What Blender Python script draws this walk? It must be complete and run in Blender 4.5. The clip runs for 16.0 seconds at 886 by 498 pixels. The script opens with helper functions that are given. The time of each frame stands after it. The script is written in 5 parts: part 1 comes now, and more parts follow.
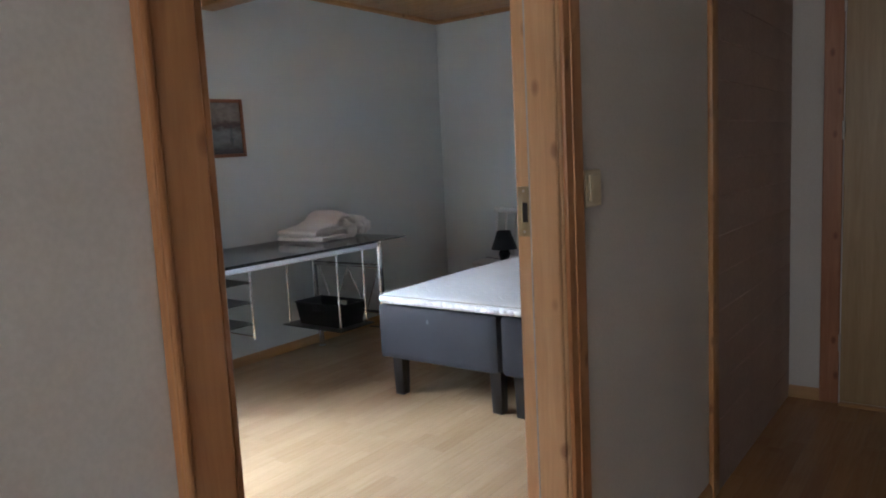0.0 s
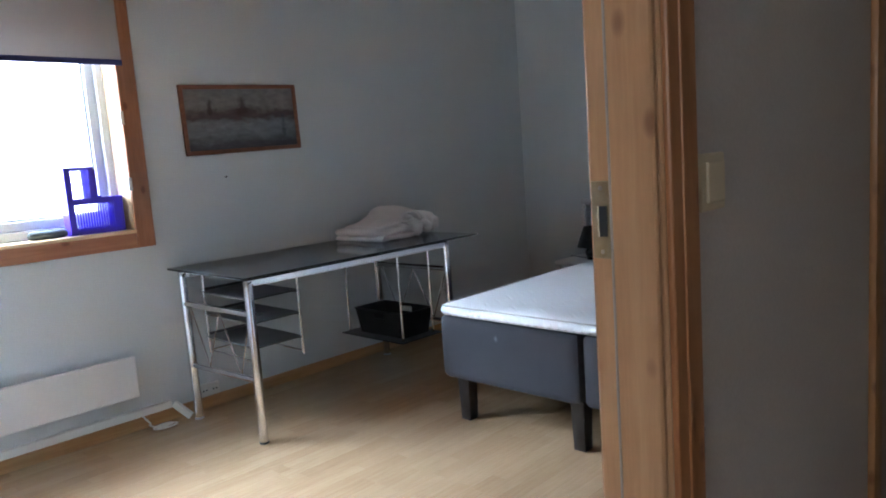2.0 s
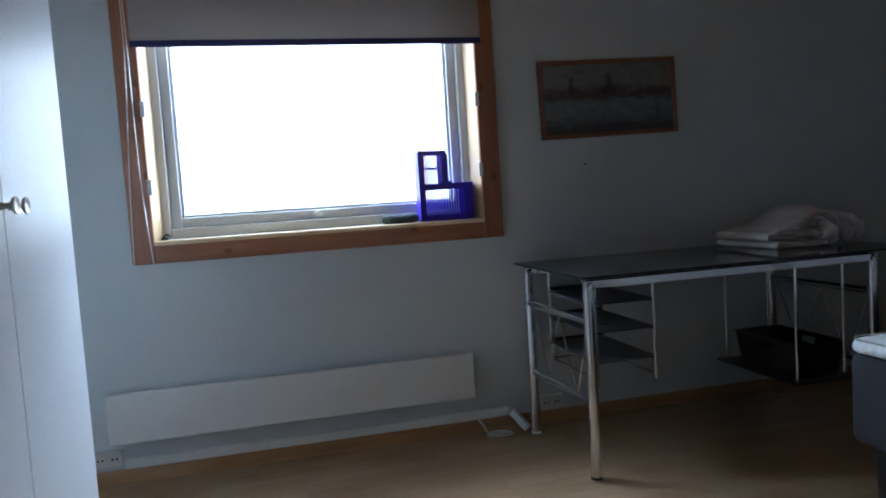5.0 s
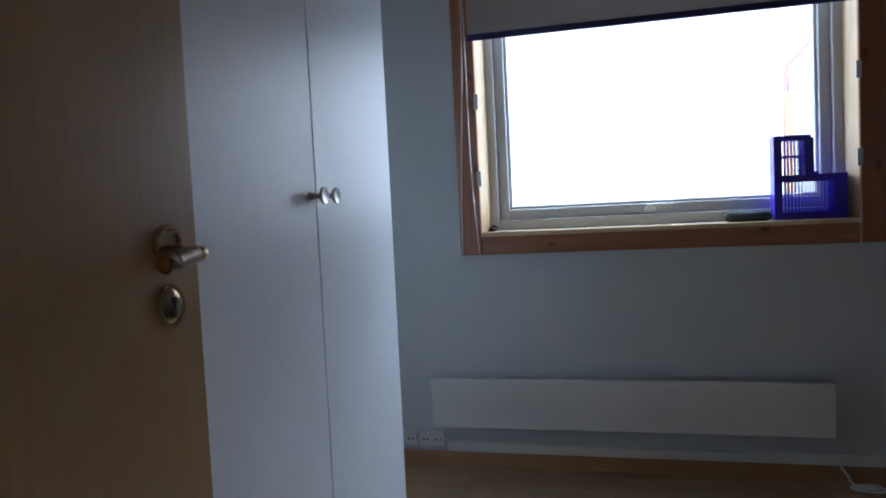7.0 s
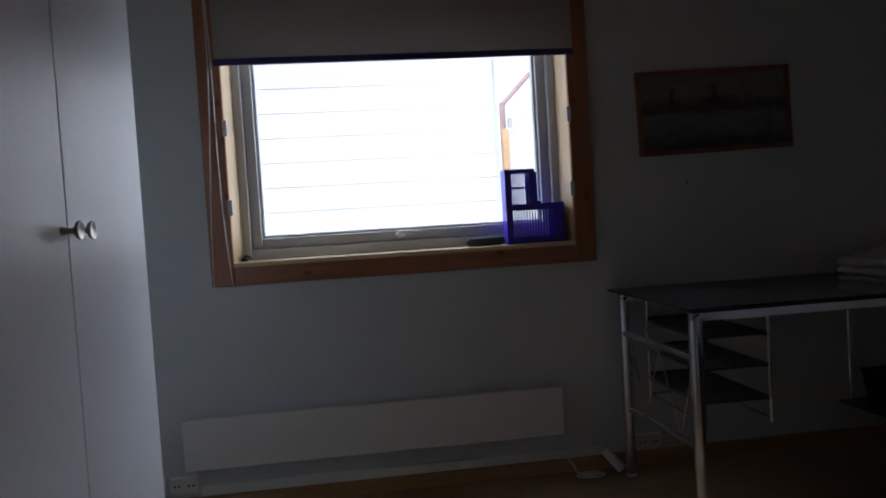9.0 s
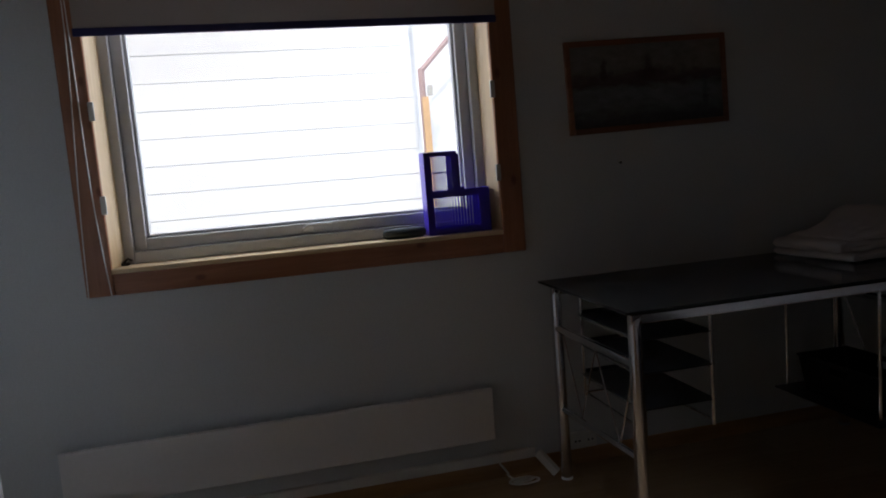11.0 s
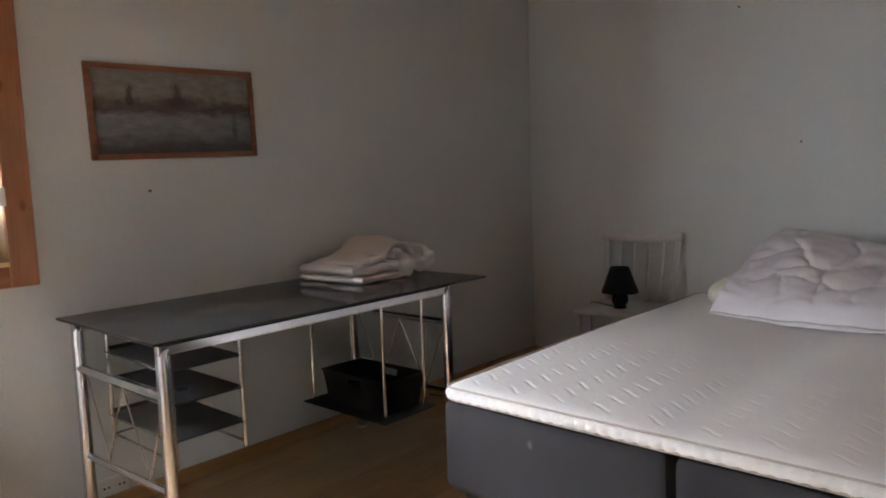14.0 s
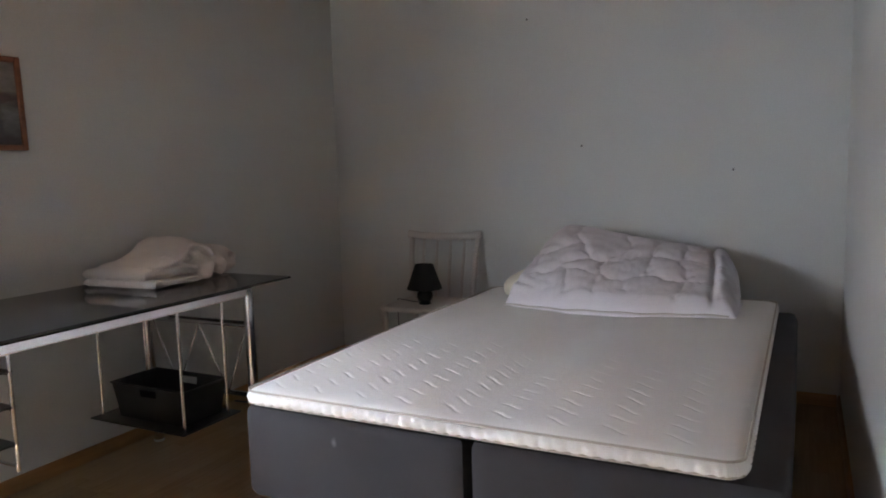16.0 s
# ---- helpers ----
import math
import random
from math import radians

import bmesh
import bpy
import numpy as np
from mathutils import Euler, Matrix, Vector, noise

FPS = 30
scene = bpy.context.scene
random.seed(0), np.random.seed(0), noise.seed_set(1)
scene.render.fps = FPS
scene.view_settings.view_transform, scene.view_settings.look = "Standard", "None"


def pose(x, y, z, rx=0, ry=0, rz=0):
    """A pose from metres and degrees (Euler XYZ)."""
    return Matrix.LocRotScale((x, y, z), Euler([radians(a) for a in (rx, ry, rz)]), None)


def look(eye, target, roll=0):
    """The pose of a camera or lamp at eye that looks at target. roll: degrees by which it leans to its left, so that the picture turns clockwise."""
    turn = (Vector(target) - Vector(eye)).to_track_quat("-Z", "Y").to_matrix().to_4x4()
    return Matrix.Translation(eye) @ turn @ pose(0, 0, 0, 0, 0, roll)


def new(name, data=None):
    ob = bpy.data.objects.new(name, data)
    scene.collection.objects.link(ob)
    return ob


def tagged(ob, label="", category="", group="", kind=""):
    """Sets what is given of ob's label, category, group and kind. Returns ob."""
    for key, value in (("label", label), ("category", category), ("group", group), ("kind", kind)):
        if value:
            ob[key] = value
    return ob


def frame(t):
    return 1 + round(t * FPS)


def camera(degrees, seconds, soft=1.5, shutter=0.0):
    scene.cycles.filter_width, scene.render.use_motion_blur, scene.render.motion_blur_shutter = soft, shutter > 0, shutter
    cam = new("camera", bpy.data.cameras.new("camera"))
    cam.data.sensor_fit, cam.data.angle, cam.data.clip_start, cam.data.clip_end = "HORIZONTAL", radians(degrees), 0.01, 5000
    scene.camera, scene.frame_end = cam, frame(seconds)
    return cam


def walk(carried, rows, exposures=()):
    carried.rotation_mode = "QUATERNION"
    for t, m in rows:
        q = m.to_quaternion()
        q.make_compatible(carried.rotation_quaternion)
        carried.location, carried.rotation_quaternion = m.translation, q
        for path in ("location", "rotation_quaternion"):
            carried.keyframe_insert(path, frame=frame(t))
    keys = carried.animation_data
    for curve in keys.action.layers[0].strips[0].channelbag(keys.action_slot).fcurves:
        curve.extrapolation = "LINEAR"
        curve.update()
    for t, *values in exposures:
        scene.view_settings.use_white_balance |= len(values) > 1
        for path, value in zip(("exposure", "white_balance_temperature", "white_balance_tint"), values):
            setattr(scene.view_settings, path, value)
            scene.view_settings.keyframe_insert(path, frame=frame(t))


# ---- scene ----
cam = camera(63.7, 16.0, 1.9)
PATH = [
    (0, (3.718, -4.992, 1.238), (2.524, -3.407, 0.99), -2.9),
    (0.5, (3.719, -4.912, 1.231), (2.491, -3.35, 1.003), -3.0),
    (1, (3.641, -4.758, 1.217), (2.397, -3.209, 0.986), -2.8),
    (1.5, (3.526, -4.593, 1.22), (2.245, -3.076, 0.983), -2.7),
    (2, (3.456, -4.497, 1.223), (2.069, -3.081, 0.962), -4.1),
    (2.5, (3.427, -4.403, 1.221), (1.877, -3.166, 0.962), -4.9),
    (3, (3.411, -4.326, 1.214), (1.724, -3.287, 0.936), -5.4),
    (3.2, (3.395, -4.276, 1.209), (1.66, -3.319, 0.943), -5.5),
    (5.3, (3.021, -4.015, 1.074), (1.058, -3.662, 0.917), -4.3),
    (5.5, (2.985, -4.018, 1.076), (1.007, -3.787, 0.898), -5.1),
    (6, (2.918, -3.919, 1.077), (0.939, -4.164, 0.927), -2.6),
    (6.5, (2.885, -3.903, 1.074), (0.951, -4.394, 0.932), -2.9),
    (7, (2.87, -3.899, 1.077), (0.936, -4.396, 0.966), -2.8),
    (7.5, (2.866, -3.921, 1.082), (0.902, -4.287, 0.988), -2.6),
    (8, (2.888, -3.959, 1.092), (0.89, -4.05, 1.037), -2.8),
    (8.5, (2.911, -3.987, 1.094), (0.915, -3.871, 1.043), -2.8),
    (8.7, (2.919, -4.002, 1.092), (0.93, -3.802, 1.047), -3.1),
    (10.8, (2.599, -3.91, 1.206), (0.646, -3.543, 0.985), -4.7),
    (11, (2.606, -3.904, 1.21), (0.667, -3.464, 0.996), -4.7),
    (11.5, (2.601, -3.918, 1.223), (0.748, -3.199, 1.0), -3.9),
    (12, (2.624, -3.907, 1.224), (0.915, -2.895, 0.991), -3.0),
    (12.5, (2.648, -3.884, 1.211), (1.065, -2.68, 0.998), -2.9),
    (13, (2.669, -3.873, 1.213), (1.207, -2.524, 1.002), -2.5),
    (13.5, (2.677, -3.868, 1.215), (1.286, -2.447, 1.007), -2.3),
    (14, (2.683, -3.87, 1.209), (1.352, -2.391, 1.003), -2.1),
    (14.5, (2.69, -3.864, 1.203), (1.437, -2.321, 0.982), -2.2),
    (15, (2.694, -3.867, 1.203), (1.544, -2.246, 0.982), -1.8),
    (15.5, (2.709, -3.865, 1.203), (1.682, -2.164, 0.98), -1.7),
    (16, (2.721, -3.863, 1.202), (1.82, -2.091, 0.981), -1.6),
]
walk(cam, [(t, look(eye, target, roll)) for t, eye, target, roll in PATH],
     exposures=[(0.0, 2.57, 5850, 7), (0.5, 2.57, 5800, 7), (1.5, 2.57, 5600, 6), (2.0, 2.42, 5550, 6), (2.5, 2.07, 5500, 6), (3.2, 1.47, 5450, 6), (5.5, 0.47, 5350, 4), (7.0, -0.13, 5500, 8), (8.5, -0.88, 5950, 12),
                (11.0, -1.15, 6600, 14), (12.0, -0.95, 6800, 14), (12.5, 0.07, 7100, 18), (13.0, 1.4, 7150, 17), (13.5, 1.98, 7200, 14), (14.5, 2.24, 7100, 14), (16.0, 2.2, 6900, 14)])

# ---- world, sun and large lights ----
world = bpy.data.worlds.new("sky")
scene.world = world
world.use_nodes = True
wn = world.node_tree
sky = wn.nodes.new("ShaderNodeTexSky")
sky.sky_type, sky.sun_disc = "NISHITA", False
sky.sun_elevation, sky.sun_rotation = radians(39), radians(110)
sky.air_density, sky.dust_density = 1.2, 3.0
wn.links.new(sky.outputs["Color"], wn.nodes["Background"].inputs["Color"])
wn.nodes["Background"].inputs["Strength"].default_value = 0.15

sun_data = bpy.data.lights.new("sun", "SUN")
sun_data.energy, sun_data.angle, sun_data.color = 5.0, radians(2), (1.0, 0.985, 0.965)
sun_ob = new("sun", sun_data)
sun_ob.matrix_world = look((6.0, -7.0, 8.0), (-2.2, -4.0, 1.0))

# sky light that falls between the eaves and the house next door onto the window
sky_lamp = bpy.data.lights.new("window_skylight", "AREA")
sky_lamp.shape, sky_lamp.size, sky_lamp.size_y = "RECTANGLE", 5.0, 1.35
sky_lamp.energy, sky_lamp.color = 270, (0.76, 0.85, 1.0)
new("window_skylight", sky_lamp).matrix_world = look((-1.70, -4.0, 2.98), (0.4, -3.6, 1.25))

# added fill, out of view: slants low through the window towards the head wall
side_lamp = bpy.data.lights.new("side_fill", "AREA")
side_lamp.shape, side_lamp.size, side_lamp.size_y = "RECTANGLE", 2.0, 2.2
side_lamp.energy, side_lamp.color = 62, (0.78, 0.87, 1.0)
new("side_fill", side_lamp).matrix_world = look((-1.35, -6.4, 1.75), (0.2, -3.75, 1.5))

# a matching added fill past the house's other end, towards wardrobe and door
far_lamp = bpy.data.lights.new("far_fill", "AREA")
far_lamp.shape, far_lamp.size, far_lamp.size_y = "RECTANGLE", 1.5, 1.9
far_lamp.energy, far_lamp.color = 150, (0.78, 0.87, 1.0)
new("far_fill", far_lamp).matrix_world = look((-1.35, -1.3, 1.75), (0.2, -3.75, 1.45))

# added fill for the hallway behind, set in an assumed window at its end
hall_lamp = bpy.data.lights.new("hall_fill", "AREA")
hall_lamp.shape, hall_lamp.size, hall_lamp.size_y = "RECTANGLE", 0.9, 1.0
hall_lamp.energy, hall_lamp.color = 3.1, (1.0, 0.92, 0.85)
new("hall_fill", hall_lamp).matrix_world = look((3.75, -7.55, 1.6), (3.75, -4.0, 1.2))


# ---- materials ----
def node_mat(name):
    m = bpy.data.materials.new(name)
    m.use_nodes = True
    t = m.node_tree
    return m, t, t.nodes["Principled BSDF"]


def ramp(t, stops):
    r = t.nodes.new("ShaderNodeValToRGB")
    els = r.color_ramp.elements
    while len(els) < len(stops):
        els.new(0.5)
    for e, (p, c) in zip(els, stops):
        e.position, e.color = p, (*c, 1)
    return r


def coords(t, scale=(1, 1, 1), rot=(0, 0, 0)):
    c, m = t.nodes.new("ShaderNodeTexCoord"), t.nodes.new("ShaderNodeMapping")
    m.inputs["Scale"].default_value, m.inputs["Rotation"].default_value = scale, rot
    t.links.new(c.outputs["Object"], m.inputs["Vector"])
    return m.outputs["Vector"]


def noise_tex(t, vec, scale, detail=4, rough=0.55, distortion=0.0):
    n = t.nodes.new("ShaderNodeTexNoise")
    n.inputs["Scale"].default_value, n.inputs["Detail"].default_value = scale, detail
    n.inputs["Roughness"].default_value, n.inputs["Distortion"].default_value = rough, distortion
    t.links.new(vec, n.inputs["Vector"])
    return n.outputs["Fac"]


def mix(t, mode, fac, a, b):
    m = t.nodes.new("ShaderNodeMix")
    m.data_type, m.blend_type = "RGBA", mode
    for sock, v in ((m.inputs[0], fac), (m.inputs[6], a), (m.inputs[7], b)):
        if hasattr(v, "links"):
            t.links.new(v, sock)
        else:
            sock.default_value = v if isinstance(v, float) else (*v, 1)
    return m.outputs[2]


def bump(t, height, strength, dist, bsdf, chain=None):
    b = t.nodes.new("ShaderNodeBump")
    b.inputs["Strength"].default_value, b.inputs["Distance"].default_value = strength, dist
    t.links.new(height, b.inputs["Height"])
    if chain is not None:
        t.links.new(chain, b.inputs["Normal"])
    t.links.new(b.outputs["Normal"], bsdf.inputs["Normal"])
    return b.outputs["Normal"]


def plain(name, colour, rough=0.5, metal=0.0, vary=0.08, grain=60.0, relief=0.0, relief_scale=200.0, rough_vary=0.1, coat=0.0):
    """Paint, plastic, cloth or metal: a base colour with stains at two scales, fine relief and uneven gloss."""
    m, t, b = node_mat(name)
    v = coords(t)
    lo = tuple(c * (1 - vary) for c in colour)
    hi = tuple(min(1, c * (1 + vary)) for c in colour)
    big = ramp(t, ((0.3, lo), (0.7, hi)))
    t.links.new(noise_tex(t, v, 2.3), big.inputs[0])
    small = ramp(t, ((0.3, (1 - vary, 1 - vary, 1 - vary)), (0.7, (1, 1, 1))))
    t.links.new(noise_tex(t, v, grain, 3), small.inputs[0])
    t.links.new(mix(t, "MULTIPLY", 1.0, big.outputs[0], small.outputs[0]), b.inputs["Base Color"])
    mr = t.nodes.new("ShaderNodeMapRange")
    mr.inputs["To Min"].default_value, mr.inputs["To Max"].default_value = max(0.02, rough - rough_vary), min(1, rough + rough_vary)
    t.links.new(noise_tex(t, v, 5.0), mr.inputs["Value"])
    t.links.new(mr.outputs[0], b.inputs["Roughness"])
    b.inputs["Metallic"].default_value = metal
    b.inputs["Coat Weight"].default_value = coat
    if relief:
        bump(t, noise_tex(t, v, relief_scale, 3), relief, 0.002, b)
    return m


def wallpaper(name, colour, weave=0.35):
    """Painted glass-fibre wallpaper: woven relief and faint soiling."""
    m, t, b = node_mat(name)
    v = coords(t)
    big = ramp(t, ((0.3, tuple(c * 0.93 for c in colour)), (0.7, colour)))
    t.links.new(noise_tex(t, v, 1.1, 5), big.inputs[0])
    fine = ramp(t, ((0.35, (0.94, 0.94, 0.94)), (0.65, (1, 1, 1))))
    t.links.new(noise_tex(t, v, 140, 2), fine.inputs[0])
    t.links.new(mix(t, "MULTIPLY", 1.0, big.outputs[0], fine.outputs[0]), b.inputs["Base Color"])
    b.inputs["Roughness"].default_value = 0.62
    n1 = bump(t, noise_tex(t, v, 260, 2), weave, 0.0015, b)
    bump(t, noise_tex(t, v, 14, 3), 0.12, 0.006, b, n1)
    return m


def pine(name, light, dark, axis="Z", rough=0.38, knots=True, coat=0.25):
    """Lacquered pine with long grain and dark knots."""
    m, t, b = node_mat(name)
    stretch = {"X": (0.9, 14, 14), "Y": (14, 0.9, 14), "Z": (14, 14, 0.9)}[axis]
    v = coords(t, stretch)
    obj = t.nodes.new("ShaderNodeObjectInfo")
    add = t.nodes.new("ShaderNodeVectorMath")
    add.operation = "ADD"
    t.links.new(v, add.inputs[0])
    sc = t.nodes.new("ShaderNodeMath")
    sc.operation = "MULTIPLY"
    sc.inputs[1].default_value = 37.0
    t.links.new(obj.outputs["Random"], sc.inputs[0])
    t.links.new(sc.outputs[0], add.inputs[1])
    g = ramp(t, ((0.32, dark), (0.5, tuple((a + c) / 2 for a, c in zip(light, dark))), (0.66, light)))
    t.links.new(noise_tex(t, add.outputs[0], 2.2, 6, 0.6, 0.7), g.inputs[0])
    fine = ramp(t, ((0.3, (0.9, 0.88, 0.86)), (0.7, (1, 1, 1))))
    t.links.new(noise_tex(t, add.outputs[0], 11, 3), fine.inputs[0])
    colour = mix(t, "MULTIPLY", 1.0, g.outputs[0], fine.outputs[0])
    if knots:
        ks = {"X": (5.5, 10, 10), "Y": (10, 5.5, 10), "Z": (10, 10, 5.5)}[axis]
        kv = coords(t, ks)
        vor = t.nodes.new("ShaderNodeTexVoronoi")
        vor.inputs["Scale"].default_value = 1.4
        t.links.new(kv, vor.inputs["Vector"])
        kr = ramp(t, ((0.0, (0.85, 0.85, 0.85)), (0.10, (0.65, 0.65, 0.65)), (0.19, (0, 0, 0))))
        t.links.new(vor.outputs["Distance"], kr.inputs[0])
        colour = mix(t, "MIX", kr.outputs[0], colour, (dark[0] * 0.42, dark[1] * 0.3, dark[2] * 0.3))
    t.links.new(colour, b.inputs["Base Color"])
    b.inputs["Roughness"].default_value, b.inputs["Coat Weight"].default_value = rough, coat
    b.inputs["Coat Roughness"].default_value = 0.22
    bump(t, noise_tex(t, add.outputs[0], 9, 3), 0.15, 0.001, b)
    return m


def parquet(name, dark=(0.44, 0.295, 0.165), light=(0.50, 0.35, 0.205)):
    """Pale three-strip beech laminate: each strip has its own tone, with a satin finish."""
    m, t, b = node_mat(name)
    obj = t.nodes.new("ShaderNodeObjectInfo")
    shift = t.nodes.new("ShaderNodeCombineXYZ")
    far = t.nodes.new("ShaderNodeMath")
    far.operation = "MULTIPLY"
    far.inputs[1].default_value = 23.0
    t.links.new(obj.outputs["Random"], far.inputs[0])
    t.links.new(far.outputs[0], shift.inputs["X"])

    def shifted(vec):
        a = t.nodes.new("ShaderNodeVectorMath")
        a.operation = "ADD"
        t.links.new(vec, a.inputs[0])
        t.links.new(shift.outputs[0], a.inputs[1])
        return a.outputs[0]
    v = shifted(coords(t, (1, 1, 1), (0, 0, radians(90))))
    br = t.nodes.new("ShaderNodeTexBrick")
    br.offset, br.offset_frequency = 0.37, 2
    for k, val in (("Scale", 1.0), ("Mortar Size", 0.0006), ("Brick Width", 0.46), ("Row Height", 0.0643), ("Mortar Smooth", 0.3)):
        br.inputs[k].default_value = val
    br.inputs["Color1"].default_value = (*dark, 1)
    br.inputs["Color2"].default_value = (*light, 1)
    br.inputs["Mortar"].default_value = (0.36, 0.25, 0.15, 1)
    t.links.new(v, br.inputs["Vector"])
    gv = shifted(coords(t, (26, 1.6, 26)))
    g = ramp(t, ((0.3, (0.87, 0.84, 0.8)), (0.65, (1, 1, 1))))
    t.links.new(noise_tex(t, gv, 3.0, 5, 0.6, 0.4), g.inputs[0])
    stains = ramp(t, ((0.35, (0.9, 0.89, 0.87)), (0.6, (1, 1, 1))))
    t.links.new(noise_tex(t, coords(t), 1.7, 5), stains.inputs[0])
    c = mix(t, "MULTIPLY", 1.0, br.outputs["Color"], g.outputs[0])
    t.links.new(mix(t, "MULTIPLY", 1.0, c, stains.outputs[0]), b.inputs["Base Color"])
    mr = t.nodes.new("ShaderNodeMapRange")
    mr.inputs["To Min"].default_value, mr.inputs["To Max"].default_value = 0.15, 0.32
    t.links.new(noise_tex(t, coords(t), 6.0, 5), mr.inputs["Value"])
    t.links.new(mr.outputs[0], b.inputs["Roughness"])
    bump(t, noise_tex(t, gv, 4.0, 3), 0.06, 0.0008, b)
    return m


WALL = wallpaper("wall_paint", (0.665, 0.695, 0.69))
WALL_HALL = wallpaper("hall_paint", (0.66, 0.635, 0.605), 0.08)
PINE_Z = pine("pine_upright", (0.54, 0.30, 0.128), (0.45, 0.225, 0.085), "Z")
PINE_Y = pine("pine_along", (0.54, 0.30, 0.128), (0.45, 0.225, 0.085), "Y")
PINE_X = pine("pine_across", (0.50, 0.26, 0.11), (0.36, 0.16, 0.05), "X")
CASING_Z = pine("red_pine_upright", (0.45, 0.20, 0.10), (0.33, 0.13, 0.058), "Z")
CASING_Y = pine("red_pine_along", (0.45, 0.20, 0.10), (0.33, 0.13, 0.058), "Y")
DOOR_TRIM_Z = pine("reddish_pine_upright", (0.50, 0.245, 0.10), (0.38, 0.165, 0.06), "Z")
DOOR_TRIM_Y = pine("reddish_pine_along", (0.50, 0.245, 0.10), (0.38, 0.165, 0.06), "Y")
# window light on the lock-side jamb is put into this paler pine
JAMB_LIT_Z = pine("lit_jamb_pine", (0.60, 0.385, 0.215), (0.52, 0.31, 0.16), "Z")
REVEAL_Z = pine("pale_pine_upright", (0.85, 0.66, 0.40), (0.75, 0.54, 0.29), "Z", knots=False)
REVEAL_Y = pine("pale_pine_along", (0.85, 0.66, 0.40), (0.75, 0.54, 0.29), "Y", knots=False)
BASE_Y = pine("skirting_along", (0.50, 0.29, 0.12), (0.38, 0.2, 0.07), "Y", knots=False)
BASE_X = pine("skirting_across", (0.50, 0.29, 0.12), (0.38, 0.2, 0.07), "X", knots=False)
DOORWOOD = pine("stained_veneer", (0.60, 0.395, 0.19), (0.565, 0.365, 0.17), "Z", rough=0.36, knots=False, coat=1.0)
DOORWOOD.node_tree.nodes["Principled BSDF"].inputs["Coat Roughness"].default_value = 0.28
door_nodes = DOORWOOD.node_tree
door_bsdf = door_nodes.nodes["Principled BSDF"]
peel = bump(door_nodes, noise_tex(door_nodes, coords(door_nodes), 60, 2), 0.12, 0.0012, door_bsdf)
door_nodes.links.new(peel, door_bsdf.inputs["Coat Normal"])
PALEDOOR = pine("pale_veneer", (0.42, 0.30, 0.155), (0.34, 0.23, 0.11), "Z", rough=0.4, knots=False)
PARQUET = parquet("beech_parquet")
PARQUET_HALL = parquet("red_oak_parquet", (0.36, 0.19, 0.085), (0.44, 0.25, 0.115))
WHITE = plain("white_lacquer", (0.84, 0.85, 0.86), 0.34, vary=0.03, relief=0.05, relief_scale=90)
WINDOW_PAINT = plain("window_paint", (0.62, 0.63, 0.62), 0.4, vary=0.05)
HEATER_PAINT = plain("heater_enamel", (0.77, 0.76, 0.73), 0.38, vary=0.03)
PLASTIC_WHITE = plain("white_plastic", (0.78, 0.77, 0.72), 0.35, vary=0.03)
SWITCH_PLASTIC = plain("yellowed_plastic", (0.72, 0.64, 0.46), 0.35, vary=0.04)
CHROME = plain("chrome", (0.72, 0.72, 0.74), 0.14, metal=1.0, vary=0.04, rough_vary=0.06)
BRASS = plain("aged_brass", (0.62, 0.49, 0.28), 0.24, metal=1.0, vary=0.12, rough_vary=0.08)
BRONZE = plain("hammered_bronze", (0.38, 0.29, 0.25), 0.27, metal=1.0, vary=0.2, relief=0.6, relief_scale=350)
STEEL = plain("brushed_steel", (0.55, 0.53, 0.48), 0.32, metal=1.0, vary=0.08)
PLATE = plain("tarnished_plate", (0.42, 0.36, 0.24), 0.36, metal=1.0, vary=0.18)
BLACK_GLASS = plain("black_glass", (0.012, 0.013, 0.015), 0.06, vary=0.1, rough_vary=0.03)
BLACK_METAL = plain("black_sheet", (0.02, 0.02, 0.022), 0.32, vary=0.15)
BLACK_PLASTIC = plain("black_plastic", (0.012, 0.012, 0.013), 0.5, vary=0.15, relief=0.2, relief_scale=400)
GREY_CLOTH = plain("grey_upholstery", (0.034, 0.033, 0.038), 0.92, vary=0.16, grain=500, relief=0.6, relief_scale=900)
DARK_WOOD = plain("black_stained_wood", (0.018, 0.014, 0.012), 0.45, vary=0.2)
TOPPER = plain("quilted_cotton", (0.78, 0.785, 0.775), 0.95, vary=0.03, grain=400, relief=0.35, relief_scale=700)
PILLOW = plain("cream_pillow_cotton", (0.72, 0.68, 0.58), 0.95, vary=0.05, grain=350, relief=0.3, relief_scale=600)
PIPING = plain("cream_piping", (0.44, 0.41, 0.37), 0.9, vary=0.05)
DUVET = plain("duvet_cotton", (0.70, 0.68, 0.72), 0.95, vary=0.03, grain=300, relief=0.25, relief_scale=500)
TOWEL = plain("towel_terry", (0.82, 0.79, 0.77), 1.0, vary=0.05, grain=700, relief=0.9, relief_scale=900)
BLUE_PLASTIC = plain("blue_plastic", (0.07, 0.035, 0.52), 0.35, vary=0.05)
SPONGE = plain("grey_felt", (0.06, 0.07, 0.07), 0.9, vary=0.15, relief=0.5, relief_scale=400)
BLIND = plain("blind_fabric", (0.42, 0.38, 0.34), 0.95, vary=0.04, grain=600, relief=0.3, relief_scale=800)
BLIND_EDGE = plain("blind_hem", (0.05, 0.05, 0.17), 0.8, vary=0.08)
CHAIR_PAINT = plain("chair_paint", (0.62, 0.60, 0.58), 0.45, vary=0.06)
SHADE = plain("lamp_black_cloth", (0.012, 0.012, 0.013), 0.85, vary=0.1, relief=0.3, relief_scale=700)
